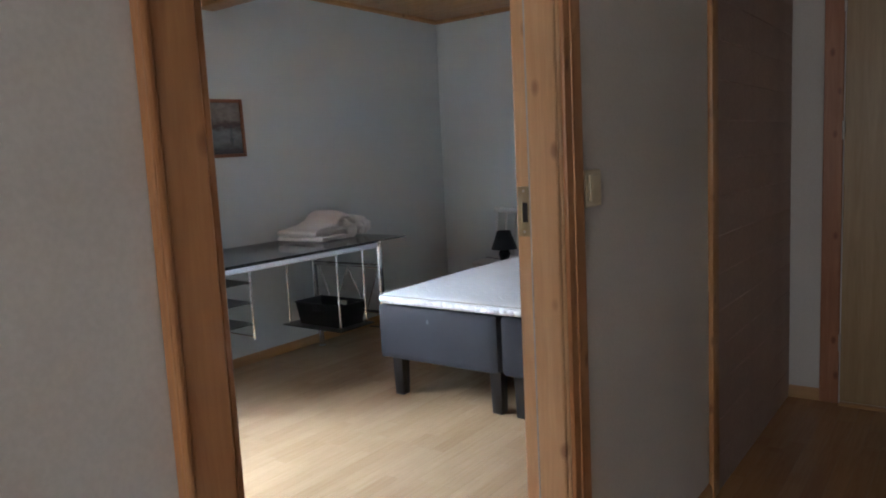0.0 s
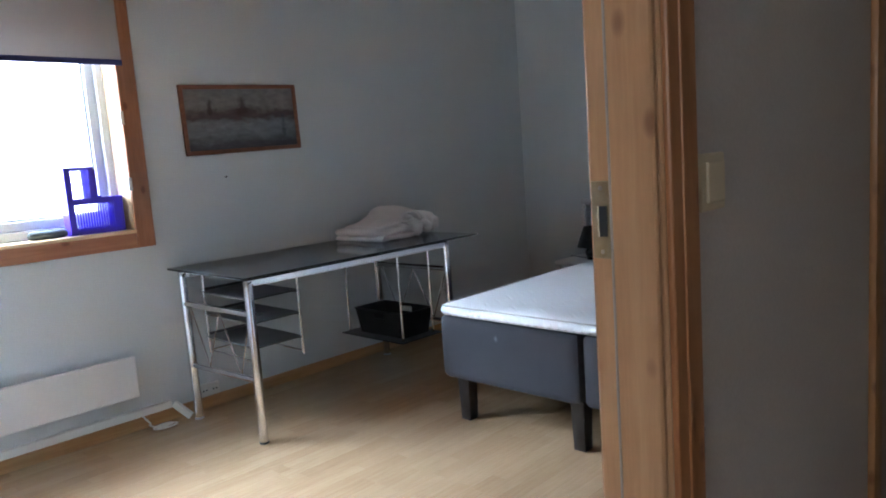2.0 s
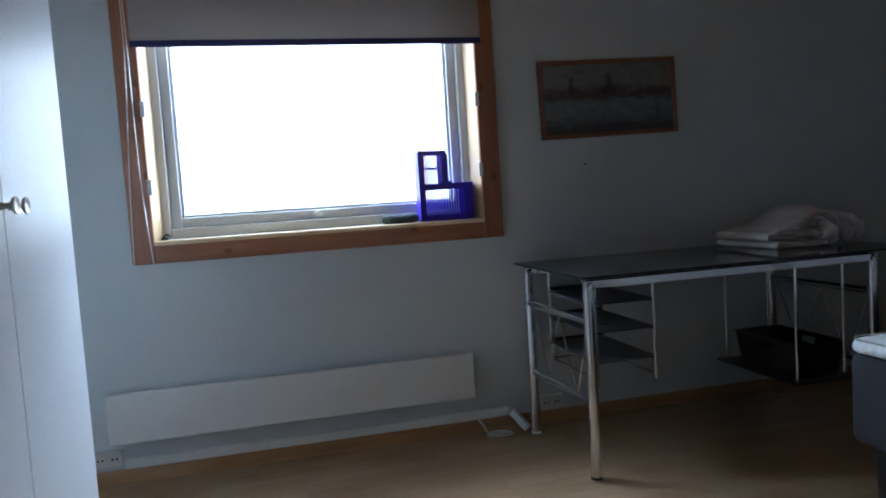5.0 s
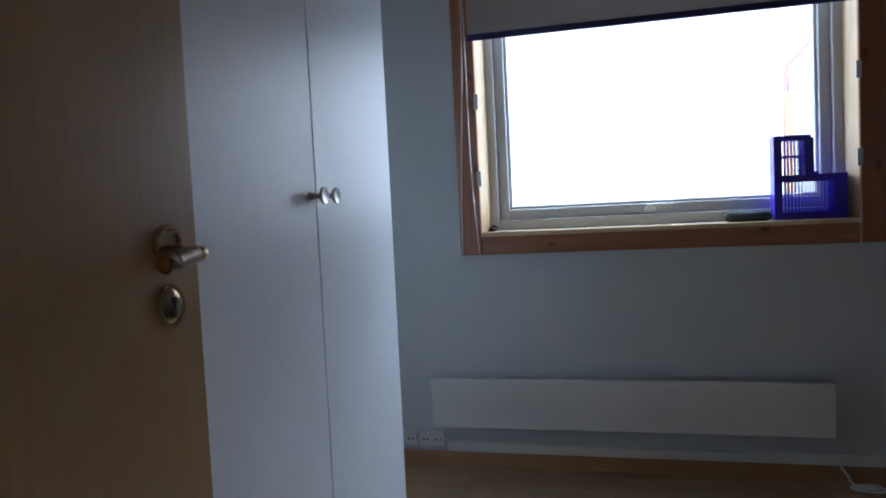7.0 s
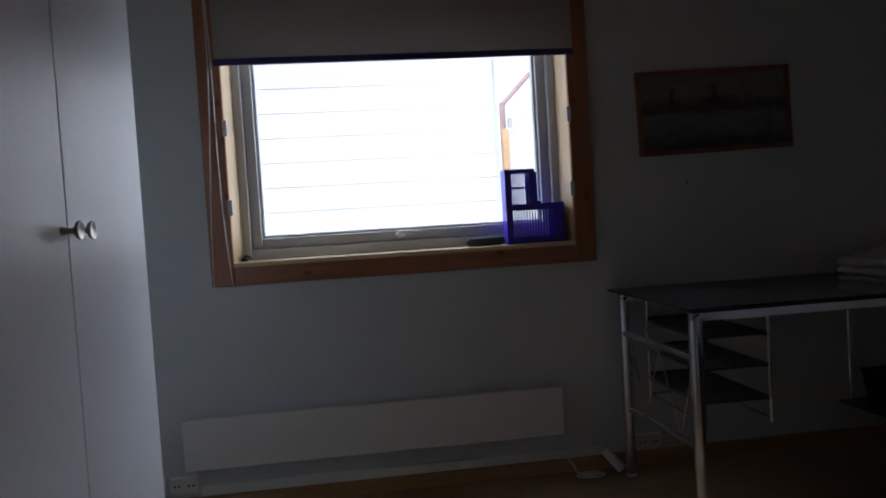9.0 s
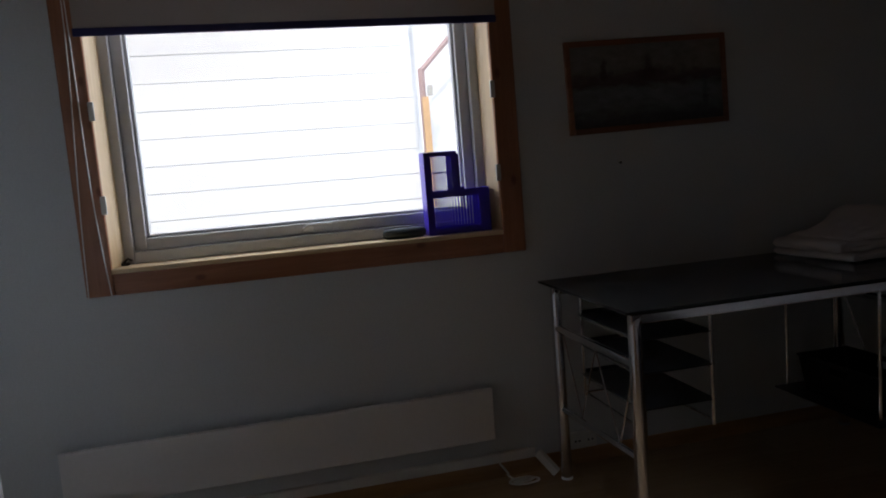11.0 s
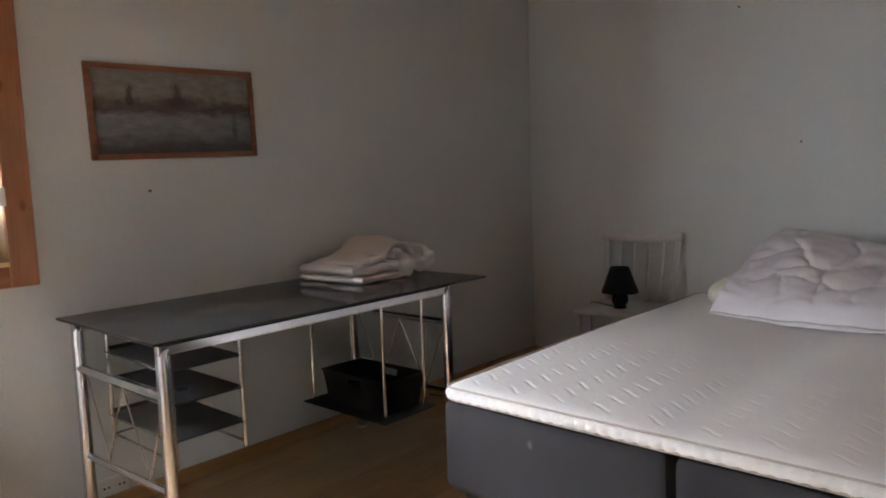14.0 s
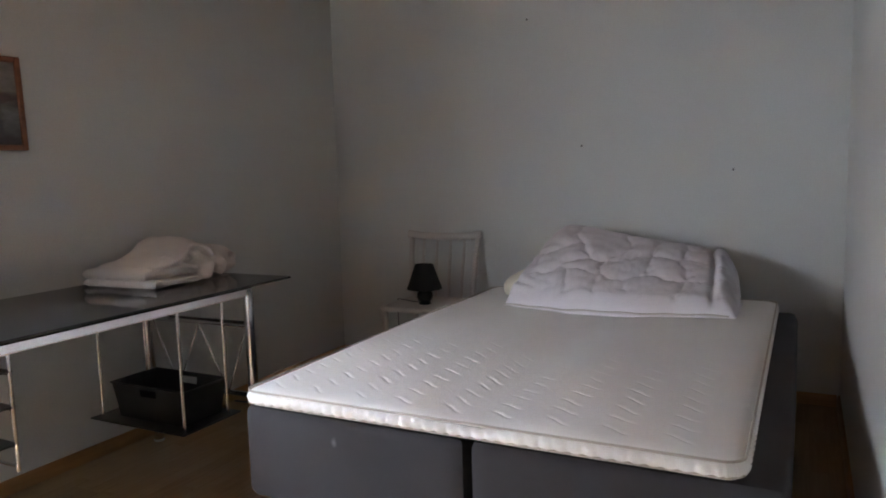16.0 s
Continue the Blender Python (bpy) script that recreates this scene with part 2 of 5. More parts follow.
CERAMIC = plain("lamp_black_ceramic", (0.015, 0.015, 0.016), 0.18, vary=0.1)
CLADDING = plain("white_cladding", (0.90, 0.92, 0.925), 0.6, vary=0.025)
ORANGE = plain("orange_wood", (0.72, 0.46, 0.24), 0.6, vary=0.15)
POST = plain("pinkish_wood", (0.46, 0.33, 0.31), 0.7, vary=0.12)
GROUND = plain("gravel", (0.32, 0.31, 0.29), 0.9, vary=0.2, grain=120, relief=0.8, relief_scale=80)
PANEL_DARK = plain("stained_boards", (0.46, 0.355, 0.32), 0.6, vary=0.14, relief=0.3, relief_scale=60)
NAIL = plain("nail_steel", (0.12, 0.12, 0.12), 0.4, metal=1.0)

def see_through(m, amount):
    """Lets a share of the light pass through thin cloth."""
    t = m.node_tree
    b, out = t.nodes["Principled BSDF"], t.nodes["Material Output"]
    tr, mx = t.nodes.new("ShaderNodeBsdfTranslucent"), t.nodes.new("ShaderNodeMixShader")
    tr.inputs["Color"].default_value = (0.55, 0.5, 0.47, 1)
    mx.inputs[0].default_value = amount
    t.links.new(b.outputs[0], mx.inputs[1])
    t.links.new(tr.outputs[0], mx.inputs[2])
    t.links.new(mx.outputs[0], out.inputs["Surface"])


see_through(BLIND, 0.16)


def smudge(m, centre, size, colour):
    """One pale rubbed mark on cloth."""
    t = m.node_tree
    b = t.nodes["Principled BSDF"]
    old = b.inputs["Base Color"].links[0].from_socket
    c = t.nodes.new("ShaderNodeTexCoord")
    sub, ln = t.nodes.new("ShaderNodeVectorMath"), t.nodes.new("ShaderNodeVectorMath")
    sub.operation, ln.operation = "SUBTRACT", "LENGTH"
    sub.inputs[1].default_value = centre
    sc = t.nodes.new("ShaderNodeVectorMath")
    sc.operation = "DIVIDE"
    sc.inputs[1].default_value = size
    t.links.new(c.outputs["Object"], sub.inputs[0])
    t.links.new(sub.outputs[0], sc.inputs[0])
    t.links.new(sc.outputs[0], ln.inputs[0])
    add = t.nodes.new("ShaderNodeMath")
    add.operation = "ADD"
    t.links.new(ln.outputs["Value"], add.inputs[0])
    t.links.new(noise_tex(t, coords(t), 40, 4), add.inputs[1])
    r = ramp(t, ((0.45, (0.7, 0.7, 0.7)), (1.2, (0, 0, 0))))
    t.links.new(add.outputs[0], r.inputs[0])
    t.links.new(mix(t, "MIX", r.outputs[0], old, colour), b.inputs["Base Color"])


smudge(GREY_CLOTH, (1.546, -2.27, 0.44), (0.022, 0.05, 0.034), (0.17, 0.17, 0.18))

GLASS, gt, gb = node_mat("window_glass")
gb.inputs["Roughness"].default_value, gb.inputs["IOR"].default_value = 0.0, 1.45
gb.inputs["Transmission Weight"].default_value = 1.0


# ---- mesh helpers ----
def add_box(bm, lo, hi, bevel=0.0, seg=1, m=None):
    lo, hi = Vector(lo), Vector(hi)
    made = bmesh.ops.create_cube(bm, size=1.0)["verts"]
    for v in made:
        v.co = Vector([lo[i] + (v.co[i] + 0.5) * (hi[i] - lo[i]) for i in range(3)])
    if bevel:
        es = list({e for v in made for e in v.link_edges})
        got = bmesh.ops.bevel(bm, geom=es, offset=bevel, segments=seg, affect="EDGES", profile=0.5)
        made = list({v for f in got["faces"] for v in f.verts} | {v for v in made if v.is_valid})
    if m is not None:
        bmesh.ops.transform(bm, matrix=m, verts=made)
    return made


def sweep(bm, pts, r, seg=12, cap=True, flat=1.0):
    """A round bar along a line of points."""
    pts = [Vector(p) for p in pts]
    rings, up = [], None
    for i, p in enumerate(pts):
        a = pts[max(i - 1, 0)]
        b = pts[min(i + 1, len(pts) - 1)]
        d = (b - a).normalized()
        if up is None:
            up = Vector((0, 0, 1)) if abs(d.z) < 0.9 else Vector((1, 0, 0))
        side = d.cross(up).normalized()
        up = side.cross(d).normalized()
        rr = r[i] if isinstance(r, (list, tuple)) else r
        rings.append([bm.verts.new(p + side * math.cos(k * math.tau / seg) * rr + up * math.sin(k * math.tau / seg) * rr * flat) for k in range(seg)])
    for a, b in zip(rings, rings[1:]):
        for k in range(seg):
            bm.faces.new((a[k], a[(k + 1) % seg], b[(k + 1) % seg], b[k]))
    if cap:
        bm.faces.new(rings[0][::-1])
        bm.faces.new(rings[-1])


def lathe(bm, profile, seg=24, centre=(0, 0, 0), axis="Z"):
    """A turned shape from (radius, height) pairs."""
    rings = []
    for r, h in profile:
        ring = []
        for k in range(seg):
            a = k * math.tau / seg
            p = Vector((r * math.cos(a), r * math.sin(a), h))
            if axis == "Y":
                p = Vector((p.x, p.z, p.y))
            if axis == "X":
                p = Vector((p.z, p.x, p.y))
            ring.append(bm.verts.new(p + Vector(centre)))
        rings.append(ring)
    for a, b in zip(rings, rings[1:]):
        for k in range(seg):
            bm.faces.new((a[k], a[(k + 1) % seg], b[(k + 1) % seg], b[k]))
    bm.faces.new(rings[0][::-1])
    bm.faces.new(rings[-1])


def finish(name, bm, material, smooth=40):
    bmesh.ops.recalc_face_normals(bm, faces=bm.faces)
    me = bpy.data.meshes.new(name)
    bm.to_mesh(me)
    bm.free()
    me.materials.append(material)
    if smooth:
        me.shade_smooth()
        me.set_sharp_from_angle(angle=radians(smooth))
    return new(name, me)


def part(name, bm, material, parent, label="", smooth=40):
    ob = finish(name, bm, material, smooth)
    ob.parent = parent
    ob.matrix_parent_inverse = parent.matrix_world.inverted()
    return tagged(ob, label)


def thing(name, at, label, category, group=""):
    ob = new(name)
    ob.empty_display_size = 0.1
    ob.matrix_world = pose(*at)
    bpy.context.view_layer.update()
    return tagged(ob, label, category, group)


def box_part(name, lo, hi, material, parent, bevel=0.0, label="", seg=1):
    bm = bmesh.new()
    add_box(bm, lo, hi, bevel, seg)
    return part(name, bm, material, parent, label, smooth=15)


def bar_part(name, pts, r, material, parent, label="", seg=12):
    bm = bmesh.new()
    sweep(bm, pts, r, seg)
    return part(name, bm, material, parent, label)


def structure(name, boxes, material, label, category):
    bm = bmesh.new()
    for lo, hi in boxes:
        add_box(bm, lo, hi)
    return tagged(finish(name, bm, material, 0), label, category, kind="structure")


# ---- the shell of the room and the hallway ----
XW, XR, XH = 0.0, 2.90, 2.995           # window wall, door wall's room face and hall face
YH, YB = 0.0, -5.16                     # head wall, wall behind the wardrobe
ZC = 2.40
WY0, WY1, WZ0, WZ1 = -4.47, -3.075, 0.975, 2.06   # window opening
DY0, DY1, DZ = -4.515, -3.575, 2.09                # door opening in the wall
HX, HY0, HY1 = 4.35, -7.6, -1.28                   # far hall wall and its two ends

structure("wall_west", [((-0.28, YB - 0.1, 0), (XW, WY0, ZC)), ((-0.28, WY1, 0), (XW, YH + 0.1, ZC)),
                        ((-0.28, WY0, 0), (XW, WY1, WZ0 - 0.02)), ((-0.28, WY0, WZ1), (XW, WY1, ZC))], WALL, "pale grey painted wallpapered outer wall with a window", "wall")
structure("wall_north", [((XW, YH, 0), (XH, YH + 0.1, ZC))], WALL, "pale grey painted wallpapered wall with old nails", "wall")
structure("wall_south", [((XW, YB - 0.1, 0), (XR, YB, ZC))], WALL, "pale grey painted wall behind the wardrobe", "wall")
WALL_EAST = structure("wall_east", [((XR, DY1, 0), (XH, YH, ZC)), ((XR, HY0, 0), (XH, DY0, ZC)), ((XR, DY0, DZ), (XH, DY1, ZC))], WALL, "pale painted partition wall with a doorway to the hall", "wall")
WALL_EAST.data.materials.append(WALL_HALL)
for poly in WALL_EAST.data.polygons:
    poly.material_index = 1 if poly.normal.x > 0.9 and poly.center.x > XH - 0.001 else 0
structure("wall_hall_east", [((HX, HY0, 0), (HX + 0.1, HY1, ZC))], WALL_HALL, "plain painted hallway wall", "wall")
structure("wall_hall_north", [((XH, HY1, 0), (HX + 0.1, HY1 + 0.1, ZC))], WALL_HALL, "painted end wall of the hallway beside a door", "wall")
structure("wall_hall_south", [((XR, HY0 - 0.1, 0), (3.3, HY0, ZC)), ((4.2, HY0 - 0.1, 0), (HX + 0.1, HY0, ZC)), ((3.3, HY0 - 0.1, 0), (4.2, HY0, 1.1)), ((3.3, HY0 - 0.1, 2.1), (4.2, HY0, ZC))], WALL_HALL, "painted end wall of the hallway with an assumed window", "wall")

# ceiling of pine boards in one mesh
bm = bmesh.new()
k = 0
while k * 0.12 < 5.5:
    y = YB - 0.1 + k * 0.12
    add_box(bm, (-0.28, y + 0.002, ZC + 0.001), (XH, min(y + 0.118, YH + 0.1), ZC + 0.015), 0.002)
    k += 1
add_box(bm, (-0.28, YB - 0.1, ZC + 0.012), (XH, YH + 0.1, ZC + 0.06))
tagged(finish("ceiling", bm, PINE_X), "lacquered pine boarded ceiling of the bedroom", "ceiling", kind="structure")
bm = bmesh.new()
add_box(bm, (XH + 0.0005, HY0 - 0.1, ZC), (HX + 0.1, HY1 + 0.1, ZC + 0.05))
tagged(finish("ceiling_hall", bm, WALL_HALL), "plain painted hallway ceiling", "ceiling", kind="structure")

FLOOR = structure("floor", [((-0.28, YB - 0.1, -0.12), (XR, YH + 0.1, -0.013)), ((XR, HY0 - 0.1, -0.12), (HX + 0.1, HY1 + 0.1, -0.013))], BASE_X, "pale three-strip beech parquet floor", "floor")


def moulding(name, a, b, size, inward, material, label, top=False):
    """A skirting board or cornice of rounded section between two points along a wall."""
    a, b, inward = Vector(a), Vector(b), Vector(inward)
    h, d = size
    s = -1 if top else 1
    prof = [(0.0005, 0), (d, 0), (d, h * 0.62), (d * 0.72, h * 0.86), (d * 0.4, h), (0.0005, h)]
    bm = bmesh.new()
    ends = []
    for p in (a, b):
        ends.append([bm.verts.new(p + inward * u + Vector((0, 0, s * v))) for u, v in prof])
    n = len(prof)
    for k in range(n):
        bm.faces.new((ends[0][k], ends[0][(k + 1) % n], ends[1][(k + 1) % n], ends[1][k]))
    bm.faces.new(ends[0])
    bm.faces.new(ends[1][::-1])
    return tagged(finish(name, bm, material), label, "trim", kind="structure")


moulding("baseboard", (XW, YB, 0), (XW, YH, 0), (0.058, 0.014), (1, 0, 0), BASE_Y, "low pine skirting board along the window wall")
moulding("baseboard", (XW + 0.014, YH, 0), (XR - 0.014, YH, 0), (0.058, 0.014), (0, -1, 0), BASE_X, "low pine skirting board along the head wall")
moulding("baseboard", (XR, DY1 + 0.075, 0), (XR, YH, 0), (0.058, 0.014), (-1, 0, 0), BASE_Y, "low pine skirting board beside the bed")
moulding("baseboard", (XH, DY1 + 0.085, 0), (XH, -2.49, 0), (0.058, 0.014), (1, 0, 0), BASE_Y, "low pine skirting board in the hallway")
moulding("baseboard", (XH, HY0, 0), (XH, DY0 - 0.085, 0), (0.058, 0.014), (1, 0, 0), BASE_Y, "low pine skirting board in the hallway")
moulding("baseboard", (XH, HY1, 0), (3.15, HY1, 0), (0.058, 0.014), (0, -1, 0), BASE_X, "low pine skirting board on the hallway end wall")
moulding("cornice", (XW, YB, ZC), (XW, YH, ZC), (0.03, 0.025), (1, 0, 0), PINE_Y, "pine cornice between wall and boarded ceiling", True)
moulding("cornice", (XW + 0.03, YH, ZC), (XR - 0.03, YH, ZC), (0.03, 0.025), (0, -1, 0), PINE_X, "pine cornice between wall and boarded ceiling", True)
bm = bmesh.new()
add_box(bm, (0.001, -2.362, 2.19), (XR - 0.001, -2.226, ZC), 0.006, 2)
tagged(finish("ceiling_beam", bm, PINE_X), "square lacquered pine beam under the boarded ceiling", "beam", kind="structure")
moulding("cornice", (XR, YB, ZC), (XR, YH, ZC), (0.03, 0.025), (-1, 0, 0), PINE_Y, "pine cornice above the doorway", True)


# ---- doorway: lining, casings, door leaf ----
def doorway():
    d = thing("door_1", (XR, -4.46, 0), "open oak-veneered bedroom door in a knotty lacquered pine frame", "door")
    d["kind"] = "structure"
    y0, y1, z1 = -4.484, -3.605, 2.06
    # lock-side jamb and stop coloured as lit, hinge side left darker
    box_part("jamb", (2.888, y1, 0), (3.003, DY1, z1), JAMB_LIT_Z, d, 0.003)
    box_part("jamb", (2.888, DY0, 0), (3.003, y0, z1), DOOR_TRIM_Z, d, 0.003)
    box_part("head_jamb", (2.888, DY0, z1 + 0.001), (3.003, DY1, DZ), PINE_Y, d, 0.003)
    box_part("door_stop", (2.929, y1 - 0.013, 0), (2.998, y1 - 0.0005, z1), JAMB_LIT_Z, d, 0.003)
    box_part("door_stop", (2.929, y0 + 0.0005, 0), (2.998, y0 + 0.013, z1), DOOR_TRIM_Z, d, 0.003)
    bm = bmesh.new()
    sweep(bm, [(2.928, y1 - 0.011, 0.0), (2.928, y1 - 0.011, z1)], 0.002, 8)
    part("seal_strip", bm, PIPING, d, "pale rubber seal strip")
    box_part("threshold", (2.895, y0 + 0.014, 0.0005), (2.998, y1 - 0.014, 0.012), BASE_Y, d, 0.004)
    for x0, x1 in ((XH + 0.0005, XH + 0.017), (2.883, XR - 0.0005)):
        s = 1 if x0 > XR else -1
        for ya, yb in ((y1 + 0.006, y1 + 0.090), (y0 - 0.078, y0 - 0.006)):
            bm = bmesh.new()
            add_box(bm, (x0, ya, 0), (x1, yb, z1 + 0.09), 0.004, 2)
            xf = x1 if s > 0 else x0
            if ya > -4:
                add_box(bm, (xf - 0.002, ya + 0.03, 0.001), (xf + 0.003, ya + 0.046, z1 + 0.085), 0.0028, 2)
            else:
                add_box(bm, (xf - 0.002, ya + 0.0005, 0.001), (xf + 0.005, ya + 0.013, z1 + 0.085), 0.0045, 2)
            part("casing", bm, DOOR_TRIM_Z, d, smooth=15)
        box_part("head_casing", (x0, y0 - 0.0055, z1 + 0.006), (x1, y1 + 0.0055, z1 + 0.09), DOOR_TRIM_Y, d, 0.004)
    # strike plate on the lock side
    bm = bmesh.new()
    add_box(bm, (2.891, y1 - 0.0022, 1.058), (2.924, y1 + 0.001, 1.17), 0.001)
    sp = part("strike_plate", bm, PLATE, d, "tarnished brass-plated strike plate")
    for z in (1.068, 1.160):
        bm = bmesh.new()
        lathe(bm, [(0.0034, 0.0), (0.003, 0.0012), (0.001, 0.0012)], 12)
        bmesh.ops.transform(bm, matrix=pose(2.907, y1 - 0.0022, z, 90, 0, 0), verts=bm.verts)
        part("screw", bm, STEEL, sp)
    bm = bmesh.new()
    sweep(bm, [(2.9015 + 0.0012 * math.sin(k * 1.6), y1 - 0.0032, 1.09 + 0.0044 * k) for k in range(11)], 0.0014, 8)
    part("keep_lip", bm, PLATE, sp, "worn wavy keep lip")
    box_part("latch_hole", (2.9035, y1 - 0.0028, 1.09), (2.9165, y1 - 0.0023, 1.134), BLACK_PLASTIC, sp)
    # leaf, hinged at the far jamb and swung into the room
    hinge, tip = Vector((2.884, -4.472, 0)), Vector((2.055, -4.437, 0))
    ang = math.atan2(tip.y - hinge.y, tip.x - hinge.x)
    m = Matrix.Translation(hinge) @ Matrix.Rotation(ang, 4, "Z")
    length = (tip - hinge).length
    bm = bmesh.new()
    add_box(bm, (0.004, -0.0005, 0.012), (length, 0.04, 2.045), 0.003, 2, m @ Matrix.Translation((0, 0, 0)))
    leaf = part("door_leaf", bm, DOORWOOD, d, smooth=15)
    # the face seen is on the local -y side after the half turn
    def on_leaf(u, w, z):
        return m @ Vector((length - u, -w, z))
    zh = 1.040
    bm = bmesh.new()
    mm = m @ Matrix.Translation((length - 0.062, -0.0005, zh + 0.010)) @ Matrix.Rotation(radians(90), 4, "X")
    lathe(bm, [(0.0245, 0.0), (0.0245, 0.004), (0.022, 0.0075), (0.019, 0.0075), (0.0165, 0.004), (0.010, 0.004)], 28)
    for v in bm.verts:
        v.co.y *= 1.05
    bmesh.ops.transform(bm, matrix=mm, verts=bm.verts)
    part("handle_rose", bm, BRASS, leaf, "oval aged brass rose")
    def lever_at(u, w=0.054):
        return on_leaf(u, w, zh - 0.10 * (u - 0.06))
    bm = bmesh.new()
    bend = [(0.062, 0.006), (0.062, 0.022), (0.0615, 0.038), (0.062, 0.046), (0.0645, 0.0515), (0.069, 0.054), (0.074, 0.054), (0.0765, 0.054)]
    sweep(bm, [lever_at(u, w) for u, w in bend], [0.0105, 0.0085, 0.0085, 0.009, 0.0095, 0.0098, 0.0098, 0.0094], 18)
    lever = part("door_handle", bm, BRASS, leaf, "bent brass lever handle")
    bm = bmesh.new()
    us = [(0.077, 0.0085), (0.0775, 0.0098), (0.094, 0.0106), (0.118, 0.0118), (0.1185, 0.0111), (0.1205, 0.0111), (0.121, 0.0121), (0.1225, 0.0121), (0.123, 0.0113), (0.125, 0.0113), (0.1255, 0.0124), (0.133, 0.0127), (0.1345, 0.0118)]
    sweep(bm, [lever_at(u) for u, r in us], [r for u, r in us], 22)
    part("grip", bm, BRONZE, lever, "ringed reddish bronze grip")
    bm = bmesh.new()
    sweep(bm, [lever_at(u) for u in (0.134, 0.1358, 0.1366)], [0.0085, 0.0085, 0.006], 18)
    part("grip_cap", bm, BRASS, lever, "small brass end cap")
    bm = bmesh.new()
    mm = m @ Matrix.Translation((length - 0.062, -0.0005, zh - 0.064)) @ Matrix.Rotation(radians(90), 4, "X")
    lathe(bm, [(0.025, 0.0), (0.025, 0.003), (0.023, 0.0056), (0.019, 0.0056), (0.0178, 0.0044), (0.012, 0.0062), (0.002, 0.0068)], 28)
    for v in bm.verts:
        v.co.y *= 1.12
    bmesh.ops.transform(bm, matrix=mm, verts=bm.verts)
    esc = part("keyhole_plate", bm, BRASS, leaf, "oval aged brass keyhole plate")
    bm = bmesh.new()
    lathe(bm, [(0.0052, 0.005), (0.0052, 0.0076)], 14, (0, 0.006, 0))
    add_box(bm, (-0.003, -0.014, 0.004), (0.003, 0.006, 0.0076))
    bmesh.ops.transform(bm, matrix=mm, verts=bm.verts)
    part("keyhole", bm, BLACK_PLASTIC, esc)
    for u in (-0.011, 0.011):
        bm = bmesh.new()
        lathe(bm, [(0.0028, 0.003), (0.0024, 0.0066)], 10, (u, 0.0, 0))
        bmesh.ops.transform(bm, matrix=mm, verts=bm.verts)
        part("screw", bm, BRASS, esc)
    for z in (0.25, 1.8):
        bar_part("hinge", [(2.882, -4.476, z), (2.882, -4.476, z + 0.09)], 0.006, STEEL, d)


doorway()


